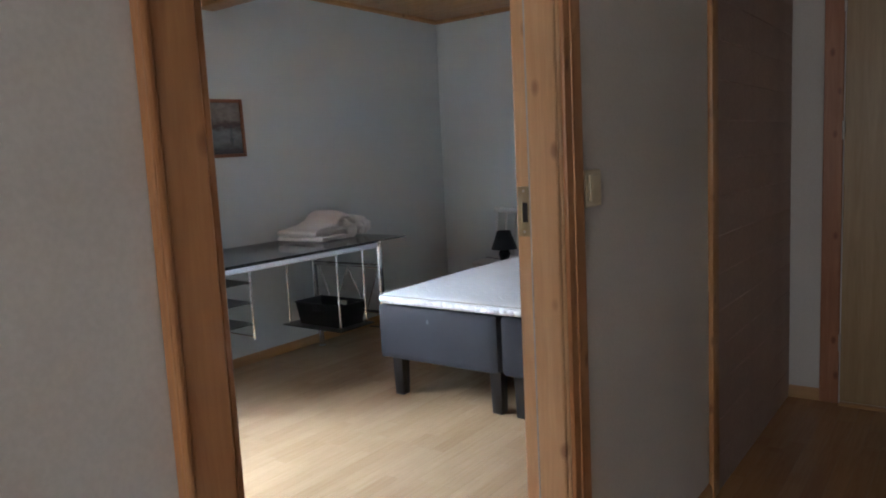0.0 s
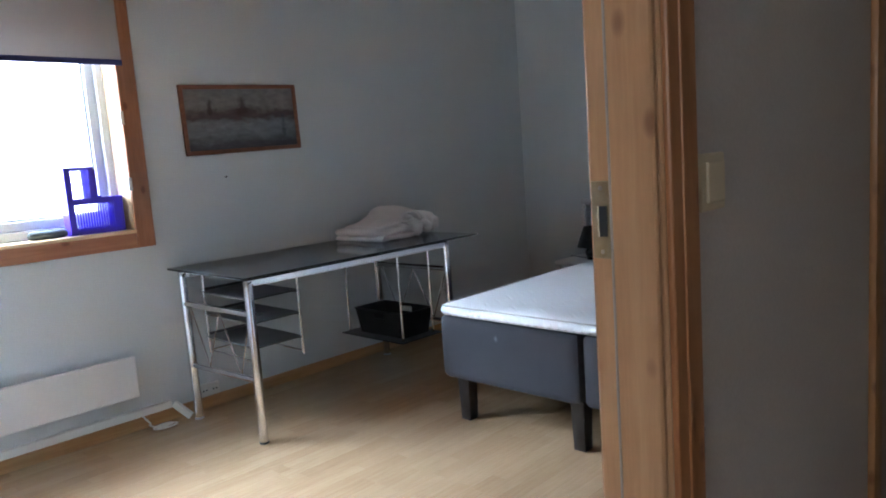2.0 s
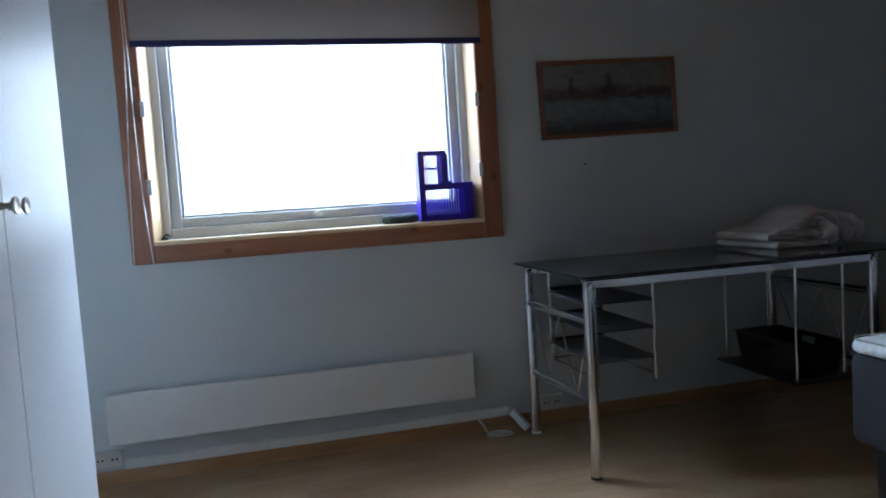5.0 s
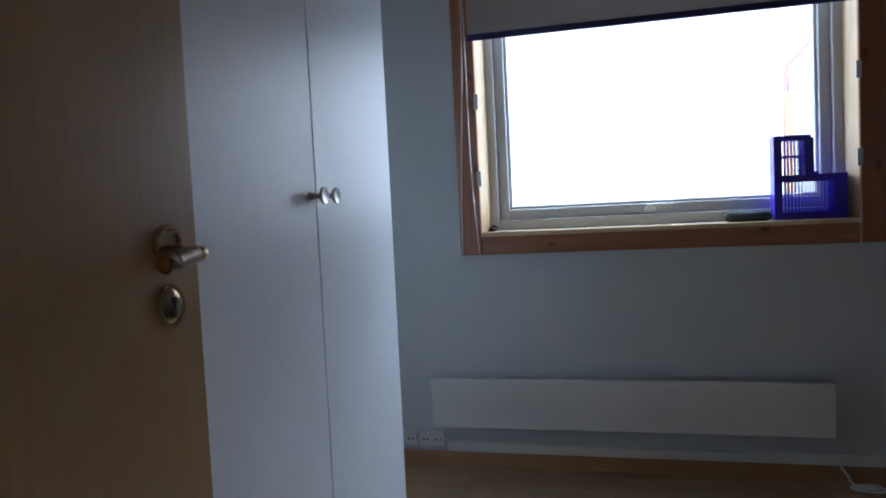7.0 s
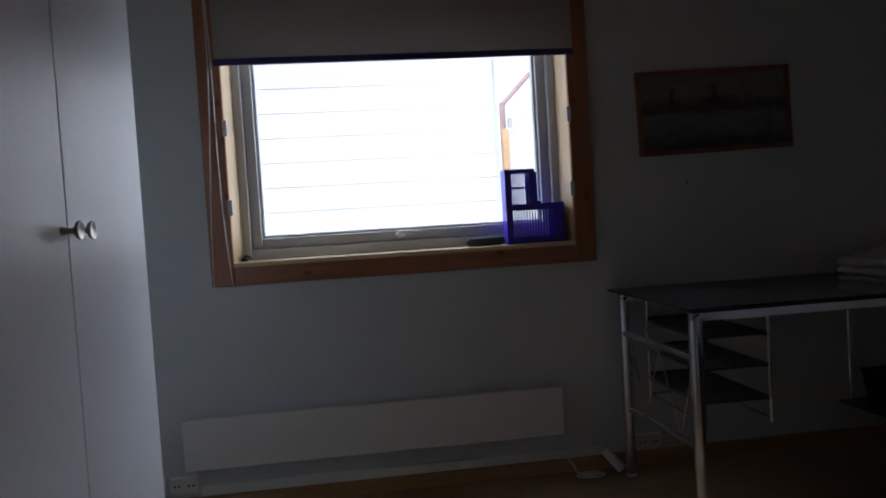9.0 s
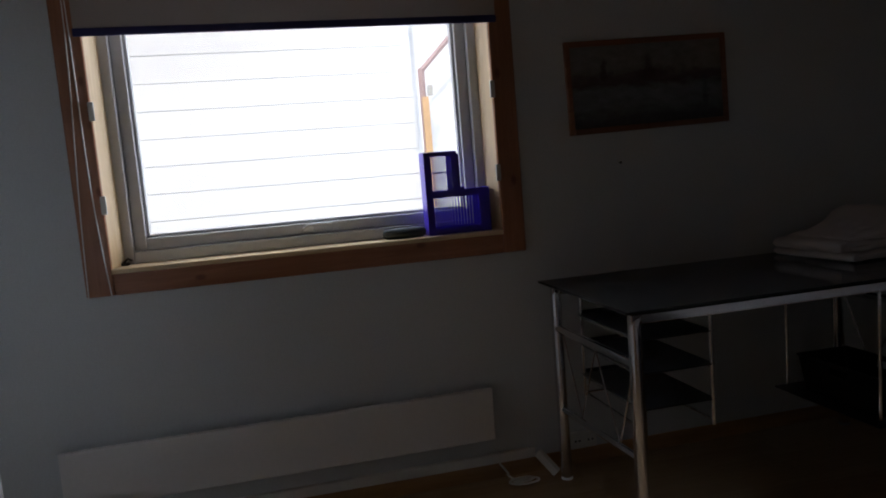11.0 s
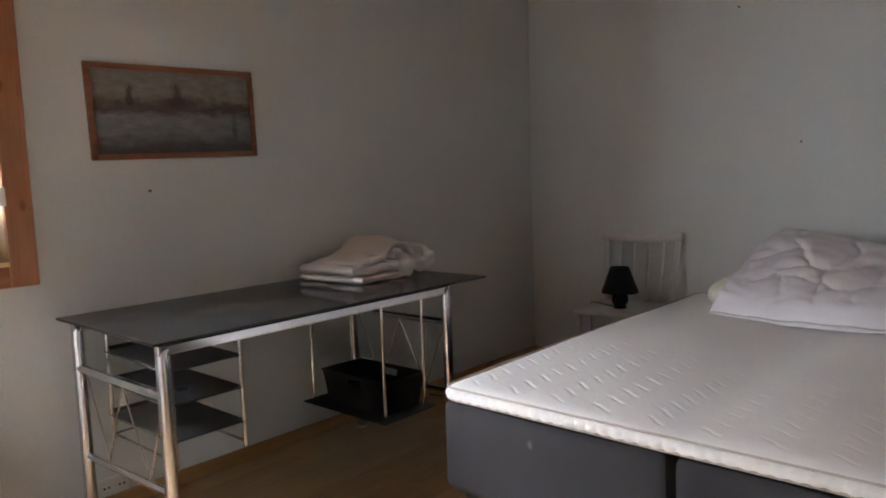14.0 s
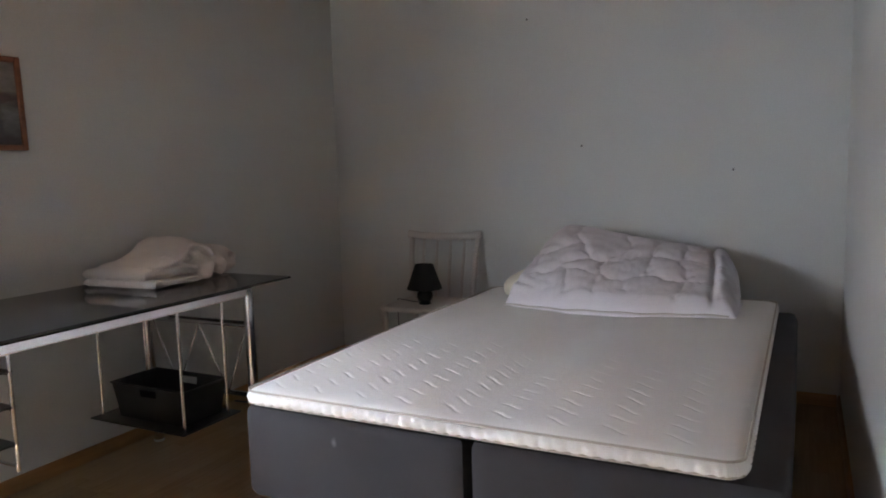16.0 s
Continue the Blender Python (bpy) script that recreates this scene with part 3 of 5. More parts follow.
# ---- window ----
def window():
    w = thing("window_1", (0, (WY0 + WY1) / 2, WZ0), "top-hung window in grey-white frame with knotty pine casing", "window")
    w["kind"] = "structure"
    c = 0.086
    box_part("casing", (0.0005, WY0 - c, WZ0 - c - 0.004), (0.02, WY0 + 0.003, WZ1 + c), CASING_Z, w, 0.003)
    box_part("casing", (0.0005, WY1 - 0.003, WZ0 - c - 0.004), (0.02, WY1 + c, WZ1 + c), CASING_Z, w, 0.003)
    box_part("casing", (0.0005, WY0 + 0.0035, WZ0 - c - 0.004), (0.0195, WY1 - 0.0035, WZ0 - 0.004), CASING_Y, w, 0.003)
    box_part("casing", (0.0005, WY0 + 0.0035, WZ1 - 0.003), (0.0195, WY1 - 0.0035, WZ1 + c), CASING_Y, w, 0.003)
    d = -0.115
    for y, s in ((WY0, 1), (WY1, -1)):
        bm = bmesh.new()
        low = [bm.verts.new((x, y + s * u, WZ0)) for x, u in ((d, -0.002), (0.0, -0.002), (0.0, 0.002), (d, 0.033))]
        high = [bm.verts.new((v.co.x, v.co.y, WZ1 - 0.016)) for v in low]
        for k in range(4):
            bm.faces.new((low[k], low[(k + 1) % 4], high[(k + 1) % 4], high[k]))
        bm.faces.new(low[::-1])
        bm.faces.new(high)
        part("reveal", bm, REVEAL_Z, w, "pale pine reveal board", smooth=0)
    box_part("reveal", (d, WY0 + 0.0005, WZ1 - 0.0155), (0.0, WY1 - 0.0005, WZ1 - 0.0005), REVEAL_Y, w, 0.001)
    box_part("window_sill", (d, WY0 + 0.0005, WZ0 - 0.0195), (0.021, WY1 - 0.0005, WZ0 - 0.0005), REVEAL_Y, w, 0.003)
    # fixed frame and top-hung sash, stepped
    def ring(name, y0, y1, z0, z1, t, xa, xb):
        box_part(name, (xa, y0, z0), (xb, y0 + t, z1), WINDOW_PAINT, w, 0.004, seg=2)
        box_part(name, (xa, y1 - t, z0), (xb, y1, z1), WINDOW_PAINT, w, 0.004, seg=2)
        box_part(name, (xa, y0 + t + 0.0003, z0), (xb - 0.0006, y1 - t - 0.0003, z0 + t), WINDOW_PAINT, w, 0.004, seg=2)
        box_part(name, (xa, y0 + t + 0.0003, z1 - t), (xb - 0.0006, y1 - t - 0.0003, z1), WINDOW_PAINT, w, 0.004, seg=2)
    ring("window_frame", WY0 + 0.017, WY1 - 0.017, WZ0 + 0.0005, WZ1 - 0.017, 0.042, -0.2, -0.09)
    ring("sash", WY0 + 0.0595, WY1 - 0.0595, WZ0 + 0.044, WZ1 - 0.0605, 0.042, -0.19, -0.112)
    ring("glazing_bead", WY0 + 0.102, WY1 - 0.102, WZ0 + 0.0865, WZ1 - 0.103, 0.012, -0.16, -0.128)
    pane = box_part("pane", (-0.15, WY0 + 0.108, WZ0 + 0.092), (-0.144, WY1 - 0.108, WZ1 - 0.108), GLASS, w)
    pane.visible_shadow = False
    bm = bmesh.new()
    yc = -3.80
    add_box(bm, (-0.112, yc - 0.02, WZ0 + 0.055), (-0.104, yc + 0.02, WZ0 + 0.072), 0.002)
    sweep(bm, [(-0.1, yc - 0.012, WZ0 + 0.064), (-0.088, yc - 0.012, WZ0 + 0.066), (-0.086, yc, WZ0 + 0.078), (-0.086, yc + 0.04, WZ0 + 0.081), (-0.087, yc + 0.09, WZ0 + 0.078)], [0.006, 0.006, 0.006, 0.005, 0.004], 10)
    part("window_handle", bm, PLASTIC_WHITE, w, "white lever handle")
    # small blind brackets on the reveal edges
    for y in (WY0 + 0.006, WY1 - 0.006):
        for z in (1.16, 1.47):
            box_part("clip", (0.0205, y - 0.009, z), (0.03, y + 0.009, z + 0.062), PLASTIC_WHITE, w, 0.002)


window()


# ---- outside: ground and the clad house next door ----
structure("ground", [((-300, -300, -0.6), (-0.3, 300, -0.5))], GROUND, "gravel ground between the houses", "ground")
house = thing("house", (-2.4, -5.0, -0.5), "neighbouring house wall of bright white horizontal boards", "house")
box_part("wall", (-2.9, -9.0, -0.5), (-2.431, -2.89, 5.0), CLADDING, house)
bm_board = bmesh.new()
add_box(bm_board, (0, 0, 0), (0.022, 6.11, 0.1752), 0.002)
first = part("board", bm_board, CLADDING, house)
first.matrix_world = pose(-2.428, -9.0, -0.39, 0, 0.35, 0)
for k in range(1, 30):
    b = first.copy()
    scene.collection.objects.link(b)
    b.matrix_world = pose(-2.428, -9.0, -0.39 + 0.1785 * k, 0, 0.35, 0)
box_part("wall", (-3.1, -2.889, -0.5), (-2.62, 4.0, 5.0), CLADDING, house)
bar_part("post", [(-2.37, -2.828, -0.5), (-2.37, -2.828, 1.94)], 0.024, POST, house, "pinkish weathered corner post", 4)
bar_part("brace", [(-2.37, -2.82, 1.93), (-2.37, -2.60, 2.15)], 0.018, POST, house, "pinkish weathered brace", 4)
box_part("post_board", (-2.345, -2.845, 0.2), (-2.325, -2.797, 1.74), ORANGE, house, 0.003, "orange stained board")
box_part("bracket", (-2.345, -2.80, 1.745), (-2.32, -2.765, 1.82), STEEL, house, 0.003)


# ---- bed ----
def soft_box(bm, lo, hi, r, n=(10, 10, 6), puff=0.006):
    """A padded block: rounded edges and slightly swollen sides."""
    lo, hi = Vector(lo), Vector(hi)
    made = bmesh.ops.create_cube(bm, size=2.0)["verts"]
    bmesh.ops.subdivide_edges(bm, edges=list({e for v in made for e in v.link_edges}), cuts=11, use_grid_fill=True)
    c, h = (lo + hi) / 2, (hi - lo) / 2
    for v in bm.verts:
        p = Vector(v.co)
        q = Vector([math.copysign(min(abs(p[i]) ** 0.5 if abs(p[i]) > 0 else 0, 1), p[i]) * h[i] for i in range(3)])
        core = Vector([max(-h[i] + r, min(h[i] - r, q[i])) for i in range(3)])
        d = q - core
        if d.length > 1e-6:
            q = core + d.normalized() * r
        sw = [1 - (q[i] / h[i]) ** 2 for i in range(3)]
        q.x += math.copysign(puff, q.x) * sw[1] * sw[2] if abs(p.x) > 0.99 else 0
        q.y += math.copysign(puff, q.y) * sw[0] * sw[2] if abs(p.y) > 0.99 else 0
        q.z += math.copysign(puff, q.z) * sw[0] * sw[1] * 0.5 if abs(p.z) > 0.99 else 0
        v.co = c + q


def bed_base(x0, x1):
    ob = thing("bed_base", ((x0 + x1) / 2, -1.26, 0), "dark grey upholstered box bed base on black wooden legs", "bed", "bed bases side by side")
    bm = bmesh.new()
    soft_box(bm, (x0, -2.265, 0.213), (x1, -0.26, 0.513), 0.035)
    part("body", bm, GREY_CLOTH, ob)
    for x in (x0 + 0.065, x1 - 0.065):
        for y in (-2.165, -0.36):
            bm = bmesh.new()
            add_box(bm, (x - 0.033, y - 0.033, 0.0), (x + 0.033, y + 0.033, 0.218), 0.003)
            for v in bm.verts:
                f = 0.82 + 0.18 * v.co.z / 0.21
                v.co.x, v.co.y = x + (v.co.x - x) * f, y + (v.co.y - y) * f
            part("leg", bm, DARK_WOOD, ob, "black square wooden leg")


bed_base(1.205, 1.953)
bed_base(1.960, 2.708)


def topper():
    x0, x1, y0, y1, z0, z1 = 1.222, 2.618, -2.268, -0.285, 0.514, 0.567
    ob = thing("mattress_topper", ((x0 + x1) / 2, (y0 + y1) / 2, z0), "off-white quilted mattress topper with piped edges lying on the bed", "mattress")
    nx, ny = 400, 520
    rng = random.Random(4)
    xs, ys = np.linspace(x0, x1, nx), np.linspace(y0, y1, ny)
    gx, gy = np.meshgrid(xs, ys, indexing="ij")
    z = np.full_like(gx, z1)
    ex = np.minimum(gx - x0, x1 - gx)
    ey = np.minimum(gy - y0, y1 - gy)
    e = np.minimum(ex, ey)
    z -= 0.013 * np.exp(-e / 0.02)
    z += 0.004 * np.sin(gx * 5.1 + 1) * np.sin(gy * 3.7)
    mid = (x0 + x1) / 2 + 0.02
    z -= 0.026 * np.exp(-((gx - mid) / 0.13) ** 2) * (0.4 + 0.6 * np.clip((gy - y0) / 0.6, 0, 1))
    # wavy stitched dashes in columns, each pulling the padding down in a thin line
    yy = y0 + 0.075
    while yy < y1 - 0.05:
        soft = min(1.0, max(0.06, 1.0 - (yy - y0 - 0.34) * 1.35))
        xx = x0 + 0.075
        while xx < x1 - 0.05:
            u, v = gx - xx - rng.uniform(-0.004, 0.004), gy - yy - rng.uniform(-0.004, 0.004)
            near = (np.abs(u) < 0.075) & (np.abs(v) < 0.06)
            if near.any():
                un, vn = u[near], v[near]
                ca = radians(28 + rng.uniform(-7, 7))
                un, vn = un * math.cos(ca) - vn * math.sin(ca), un * math.sin(ca) + vn * math.cos(ca)
                curve = -0.0036 * np.sin(un / 0.044 * math.pi)
                dist = np.abs(vn - curve)
                fade = np.clip(1 - (np.abs(un) / 0.045) ** 4, 0, 1)
                z[near] -= soft * rng.uniform(0.6, 1.1) * (0.0038 * np.exp(-(dist / 0.0036) ** 2) - 0.0007 * np.exp(-((vn - curve + 0.012) / 0.010) ** 2)) * fade
            xx += 0.147
        yy += 0.075
    rc, mx, my = 0.045, (x0 + x1) / 2, (y0 + y1) / 2
    hx, hy = (x1 - x0) / 2, (y1 - y0) / 2
    du, dv = np.abs(gx - mx) - (hx - rc), np.abs(gy - my) - (hy - rc)
    cn = (du > 0) & (dv > 0)
    big, hyp = np.maximum(du, dv), np.hypot(du, dv) + 1e-9
    k = np.where(cn, big / hyp, 1.0)
    gx = np.where(cn, mx + np.sign(gx - mx) * (hx - rc + du * k), gx)
    gy = np.where(cn, my + np.sign(gy - my) * (hy - rc + dv * k), gy)
    verts = [(float(a), float(b), float(c)) for a, b, c in zip(gx.ravel(), gy.ravel(), z.ravel())]
    faces = [(i * ny + j, (i + 1) * ny + j, (i + 1) * ny + j + 1, i * ny + j + 1) for i in range(nx - 1) for j in range(ny - 1)]
    border = [(i, 0) for i in range(nx)] + [(nx - 1, j) for j in range(1, ny)] + [(i, ny - 1) for i in range(nx - 2, -1, -1)] + [(0, j) for j in range(ny - 2, 0, -1)]
    ring = [i * ny + j for i, j in border]
    prev = ring
    cx, cy = (x0 + x1) / 2, (y0 + y1) / 2
    for lev, out in ((0.75, 0.008), (0.5, 0.010), (0.25, 0.008), (0.0, 0.0)):
        cur = []
        for q, r in enumerate(ring):
            px, py, pz = verts[r]
            bx, by = max(-hx + rc, min(hx - rc, px - mx)), max(-hy + rc, min(hy - rc, py - my))
            nrm = Vector((px - mx - bx, py - my - by)).normalized()
            ox, oy = nrm.x * out, nrm.y * out
            run = px * abs(nrm.y) + py * abs(nrm.x)
            w = 0.0068 * (1 - abs(math.cos(run * math.pi / 0.036)) ** 3) * (1.0 if lev == 0.5 else 0.7) - 0.002 if 0 < lev < 1 else 0
            cur.append(len(verts))
            verts.append((px + ox + nrm.x * w, py + oy + nrm.y * w, z0 + (pz - z0) * lev))
        n = len(ring)
        faces += [(prev[k], cur[k], cur[(k + 1) % n], prev[(k + 1) % n]) for k in range(n)]
        prev = cur
    faces.append(tuple(prev))
    me = bpy.data.meshes.new("pad")
    me.from_pydata(verts, [], faces)
    me.materials.append(TOPPER)
    me.shade_smooth()
    pad = new("pad", me)
    pad.parent, pad.matrix_parent_inverse = ob, ob.matrix_world.inverted()
    for zz, o in ((z1 - 0.011, 0.004), (z0 + 0.007, 0.006)):
        pts = []
        for sx, sy, a0 in ((1, -1, -90), (1, 1, 0), (-1, 1, 90), (-1, -1, 180)):
            for q in range(7):
                a = radians(a0 + q * 15)
                pts.append(Vector((mx + sx * (hx - rc) + math.cos(a) * (rc + o), my + sy * (hy - rc) + math.sin(a) * (rc + o), zz)))
        pts.append(pts[0].copy())
        bm = bmesh.new()
        sweep(bm, pts, 0.0032, 6)
        part("piping", bm, PIPING, ob, "cream piping")


topper()


def noise3(x, y, z, s=1.0):
    return noise.noise(Vector((x * s, y * s, z * s)))


def duvet():
    ob = thing("duvet", (1.95, -0.45, 0.562), "white quilted duvet folded and bunched over a pillow on the bed", "duvet")
    nu, nv = 230, 170
    rng = random.Random(23)
    # quilted cells in three loose rows; the stitching runs where two cells meet
    cells = []
    for row, (vr, n) in enumerate(((0.10, 5), (0.36, 6), (0.64, 5), (0.95, 5))):
        for k in range(-1, n + 1):
            cells.append(((k + 0.5 + 0.45 * (row % 2)) / n + rng.uniform(-0.06, 0.06), vr + rng.uniform(-0.09, 0.09)))
    cells = np.array(cells)
    verts, faces = [], []
    for i in range(nu):
        u = i / (nu - 1)
        for j in range(nv):
            v = j / (nv - 1)
            lean = 0.09 * v * (1 - u)
            x = 1.497 + lean + u * (0.985 - lean - 0.05 * v * v)
            y = -0.842 - 0.035 * math.sin(math.pi * min(1.0, u * 1.15)) + 0.05 * u ** 3 + 0.006 * math.sin(u * 17) + v * (0.76 - 0.02 * u)
            crest = 0.322 - 0.175 * max(0.0, u - 0.2) ** 1.1 - 0.03 * math.exp(-((u - 0.0) / 0.05) ** 2) + 0.005 * math.sin(u * 9.0 + 1.0)
            rise = min(1, v / 0.74) ** 0.78
            fall = max(0.0, (v - 0.80) / 0.20)
            h = 0.05 + (crest - 0.05) * rise
            h *= math.sqrt(max(0.0, 1 - fall ** 2.2))
            side = min(1, u / 0.03, (1 - u) / 0.085)
            round_side = math.sqrt(max(0, 1 - (1 - side) ** 2))
            h *= 0.12 + 0.88 * round_side
            lip = min(1, v / 0.055)
            round_lip = math.sqrt(max(0, 1 - (1 - lip) ** 2))
            h *= 0.22 + 0.78 * round_lip
            wu = u + 0.10 * noise3(x, y, 0.0, 3.6) + 0.02 * noise3(x, y, 3.0, 13.0)
            wv = v + 0.22 * noise3(x, y, 7.0, 3.4) + 0.035 * noise3(x, y, 5.0, 13.0)
            d = np.sort(np.hypot((cells[:, 0] - wu) / 0.17, (cells[:, 1] - wv) / 0.27))
            gap = d[1] - d[0]
            puff = 0.014 * (1 - math.exp(-(gap / 0.28) ** 1.3)) - 0.008
            puff *= 0.8 + 0.7 * noise3(x, y, 8.0, 3.0)
            tuck = math.exp(-gap / 0.25)
            crease = 0.007 * noise3(x, y, 1.7, 6) + 0.0075 * noise3(x * 0.6, y, 4.4, 19) * (0.5 + tuck) + 0.0032 * noise3(x, y * 0.6, 2.2, 48) * (0.4 + tuck)
            # short wrinkles that run in from the narrow end
            crease += 0.006 * math.sin((v * 15 + 2.5 * noise3(x, y, 6.1, 7)) * math.pi) * math.exp(-u / 0.11)
            # the far end turns under in a thick roll
            roll = u - 0.905 + 0.035 * v + 0.012 * noise3(x, y, 6.0, 9)
            crease += 0.013 * math.exp(-((roll - 0.05) / 0.035) ** 2) - 0.018 * math.exp(-(roll / 0.014) ** 2)
            w = (puff + crease) * min(1.0, side * 1.5) * lip * (1 - fall)
            verts.append((x + 0.012 * round_lip * (u > 0.93) * noise3(x, y, 2.0, 12), y - 0.55 * w, 0.571 + max(h + w, 0.001)))
    faces = [(i * nv + j, (i + 1) * nv + j, (i + 1) * nv + j + 1, i * nv + j + 1) for i in range(nu - 1) for j in range(nv - 1)]
    ring = [i * nv for i in range(nu)] + [(nu - 1) * nv + j for j in range(1, nv)] + [i * nv + nv - 1 for i in range(nu - 2, -1, -1)] + [j for j in range(nv - 2, 0, -1)]
    low = []
    for r in ring:
        low.append(len(verts))
        verts.append((verts[r][0], verts[r][1], 0.5705))
    n = len(ring)
    faces += [(ring[k], low[k], low[(k + 1) % n], ring[(k + 1) % n]) for k in range(n)] + [tuple(low)]
    me = bpy.data.meshes.new("cover")
    me.from_pydata(verts, [], faces)
    me.materials.append(DUVET)
    me.shade_smooth()
    c = new("cover", me)
    c.parent, c.matrix_parent_inverse = ob, ob.matrix_world.inverted()
    # the layer folded underneath shows as a thin lip along the front and the far end
    bm = bmesh.new()
    soft_box(bm, (1.53, -0.84, 0.5555), (2.486, -0.42, 0.5775), 0.0105, puff=0.0)
    for v in bm.verts:
        u = (v.co.x - 1.53) / 0.958
        if v.co.y < -0.5:
            v.co.y += -0.042 * math.sin(math.pi * min(1.0, u * 1.12)) + 0.05 * u ** 3 + 0.01 * noise3(v.co.x, 0, 0, 11)
        v.co.z += 0.004 * noise3(v.co.x, v.co.y, 1.0, 12) * (v.co.z > 0.566)
    part("under_layer", bm, DUVET, ob, smooth=180)
    bm = bmesh.new()
    pts = []
    for k in range(41):
        u = k / 40
        pts.append((1.5 + 0.96 * u, -0.846 - 0.035 * math.sin(math.pi * min(1.0, u * 1.15)) + 0.05 * u ** 3 + 0.006 * math.sin(u * 17), 0.5775 + 0.002 * math.sin(k * 0.9)))
    sweep(bm, pts, 0.0035, 6)
    part("hem", bm, PIPING, ob, "grey stitched hem")


duvet()


def pillow():
    ob = thing("pillow", (1.75, -0.4, 0.562), "cream pillow flattened under the bunched duvet", "pillow")
    bm = bmesh.new()
    soft_box(bm, (1.40, -0.64, 0.563), (1.92, -0.20, 0.70), 0.055, puff=0.02)
    for v in bm.verts:
        d = Vector(((v.co.x - 1.66) / 0.27, (v.co.y + 0.42) / 0.22))
        v.co.z = 0.563 + (v.co.z - 0.563) * max(0.35, 1.15 - 0.35 * d.length) + 0.006 * noise3(*v.co, 14) * (v.co.z > 0.58)
    part("pillowcase", bm, PILLOW, ob)


pillow()


# ---- desk ----
def desk():
    x0, x1, y0, y1, top = 0.022, 0.742, -2.953, -1.434, 0.762
    ob = thing("glass_desk", (0.38, -2.2, 0), "chrome tube desk with a black glass top and hanging shelves", "desk")
    bm = bmesh.new()
    add_box(bm, (x0, y0, top - 0.009), (x1, y1, top), 0.0025, 2)
    part("glass_top", bm, BLACK_GLASS, ob, "black glass desk top", smooth=15)
    legs = {"fl": (0.688, -2.903, 0.694, -2.908), "fr": (0.69, -1.65, 0.694, -1.648), "bl": (0.075, -2.905, 0.125, -2.925), "br": (0.075, -1.65, 0.10, -1.64)}
    zt = 0.728
    for a, b in (("fl", "fr"), ("bl", "br")):
        ax, ay, afx, afy = legs[a]
        bx, by, bfx, bfy = legs[b]
        for nm, (tx, ty, fx, fy), s in ((a, legs[a], 1), (b, legs[b], -1)):
            bm = bmesh.new()
            pts = [(fx, fy, 0.0), (fx, fy, 0.012), (tx + (fx - tx) * 0.5, ty + (fy - ty) * 0.5, 0.35), (tx, ty, 0.66), (tx, ty, zt - 0.016), (tx, ty + s * 0.004, zt - 0.005), (tx, ty + s * 0.014, zt)]
            sweep(bm, pts, [0.019, 0.021, 0.0215, 0.021, 0.02, 0.019, 0.018], 18)
            leg = part("leg", bm, CHROME, ob)
            bm = bmesh.new()
            lathe(bm, [(0.016, 0.0), (0.022, 0.001), (0.022, 0.01), (0.019, 0.012)], 16, (fx, fy, 0.0002))
            part("foot", bm, PLASTIC_WHITE if nm == "bl" else STEEL if nm == "br" else BLACK_PLASTIC, leg)
        bm = bmesh.new()
        add_box(bm, (ax - 0.014, ay - 0.017, zt - 0.018), (ax + 0.014, by + 0.017, zt + 0.016), 0.004, 2)
        part("rail", bm, CHROME, ob, smooth=15)
    # rubber-tipped pins that carry the glass
    for x in (0.10, 0.67):
        for y in (-2.88, -2.3, -1.68):
            bm = bmesh.new()
            lathe(bm, [(0.009, zt + 0.012), (0.009, top - 0.0095)], 14, (x, y, 0))
            part("glass_pad", bm, BLACK_PLASTIC, ob)
    bar_part("under_rail", [(0.655, -2.86, 0.735), (0.655, -1.69, 0.735)], 0.009, BLACK_METAL, ob, "black rail under the glass", 8)
    for y, s in ((-2.905, 1), (-1.65, -1)):
        xa, xb = (0.085, 0.69)
        bar_part("crossbar", [(0.085, y - s * 0.003, 0.582), (0.69, y, 0.588)], 0.0155, CHROME, ob)
        bar_part("crossbar", [(0.105, y - s * 0.012, 0.272), (0.692, y, 0.288)], 0.0125, CHROME, ob)
        zig = [(0.125, 0.572), (0.262, 0.285), (0.405, 0.572), (0.555, 0.29), (0.672, 0.572)]
        for (ua, za), (ub, zb) in zip(zig, zig[1:]):
            bar_part("wire", [(ua, y, za), (ub, y, zb)], 0.0032, CHROME, ob, seg=8)
    # three-shelf rack hung at one end
    xs, ys = (0.15, 0.60), (-2.838, -2.592)
    for x in xs:
        for y in ys:
            bar_part("rack_post", [(x, y, 0.322), (x, y, 0.722)], 0.0065, CHROME, ob, seg=10)
    bar_part("rack_rail", [(xs[0], ys[0], 0.338), (xs[0], ys[1], 0.338)], 0.005, CHROME, ob, seg=8)
    for y in ys:
        bar_part("rack_rail", [(xs[0], y, 0.338), (xs[1], y, 0.338)], 0.005, CHROME, ob, seg=8)
    for z in (0.632, 0.522, 0.405):
        bm = bmesh.new()
        add_box(bm, (xs[0] - 0.012, ys[0] - 0.008, z), (xs[1] + 0.006, ys[1] + 0.008, z + 0.006), 0.002)
        add_box(bm, (xs[0] - 0.012, ys[0] - 0.004, z + 0.0055), (xs[0] - 0.008, ys[1] + 0.004, z + 0.02), 0.001)
        part("shelf", bm, BLACK_METAL, ob, "black sheet shelf")
        for y in ys:
            bar_part("rack_rail", [(xs[0], y, z - 0.006), (xs[1], y, z - 0.006)], 0.004, CHROME, ob, seg=8)
    # hanging tray at the other end
    xs, ys = (0.165, 0.625), (-1.965, -1.735)
    for x in xs:
        for y in ys:
            bar_part("tray_rod", [(x, y, 0.225), (x, y, 0.722)], 0.0068, CHROME, ob, seg=10)
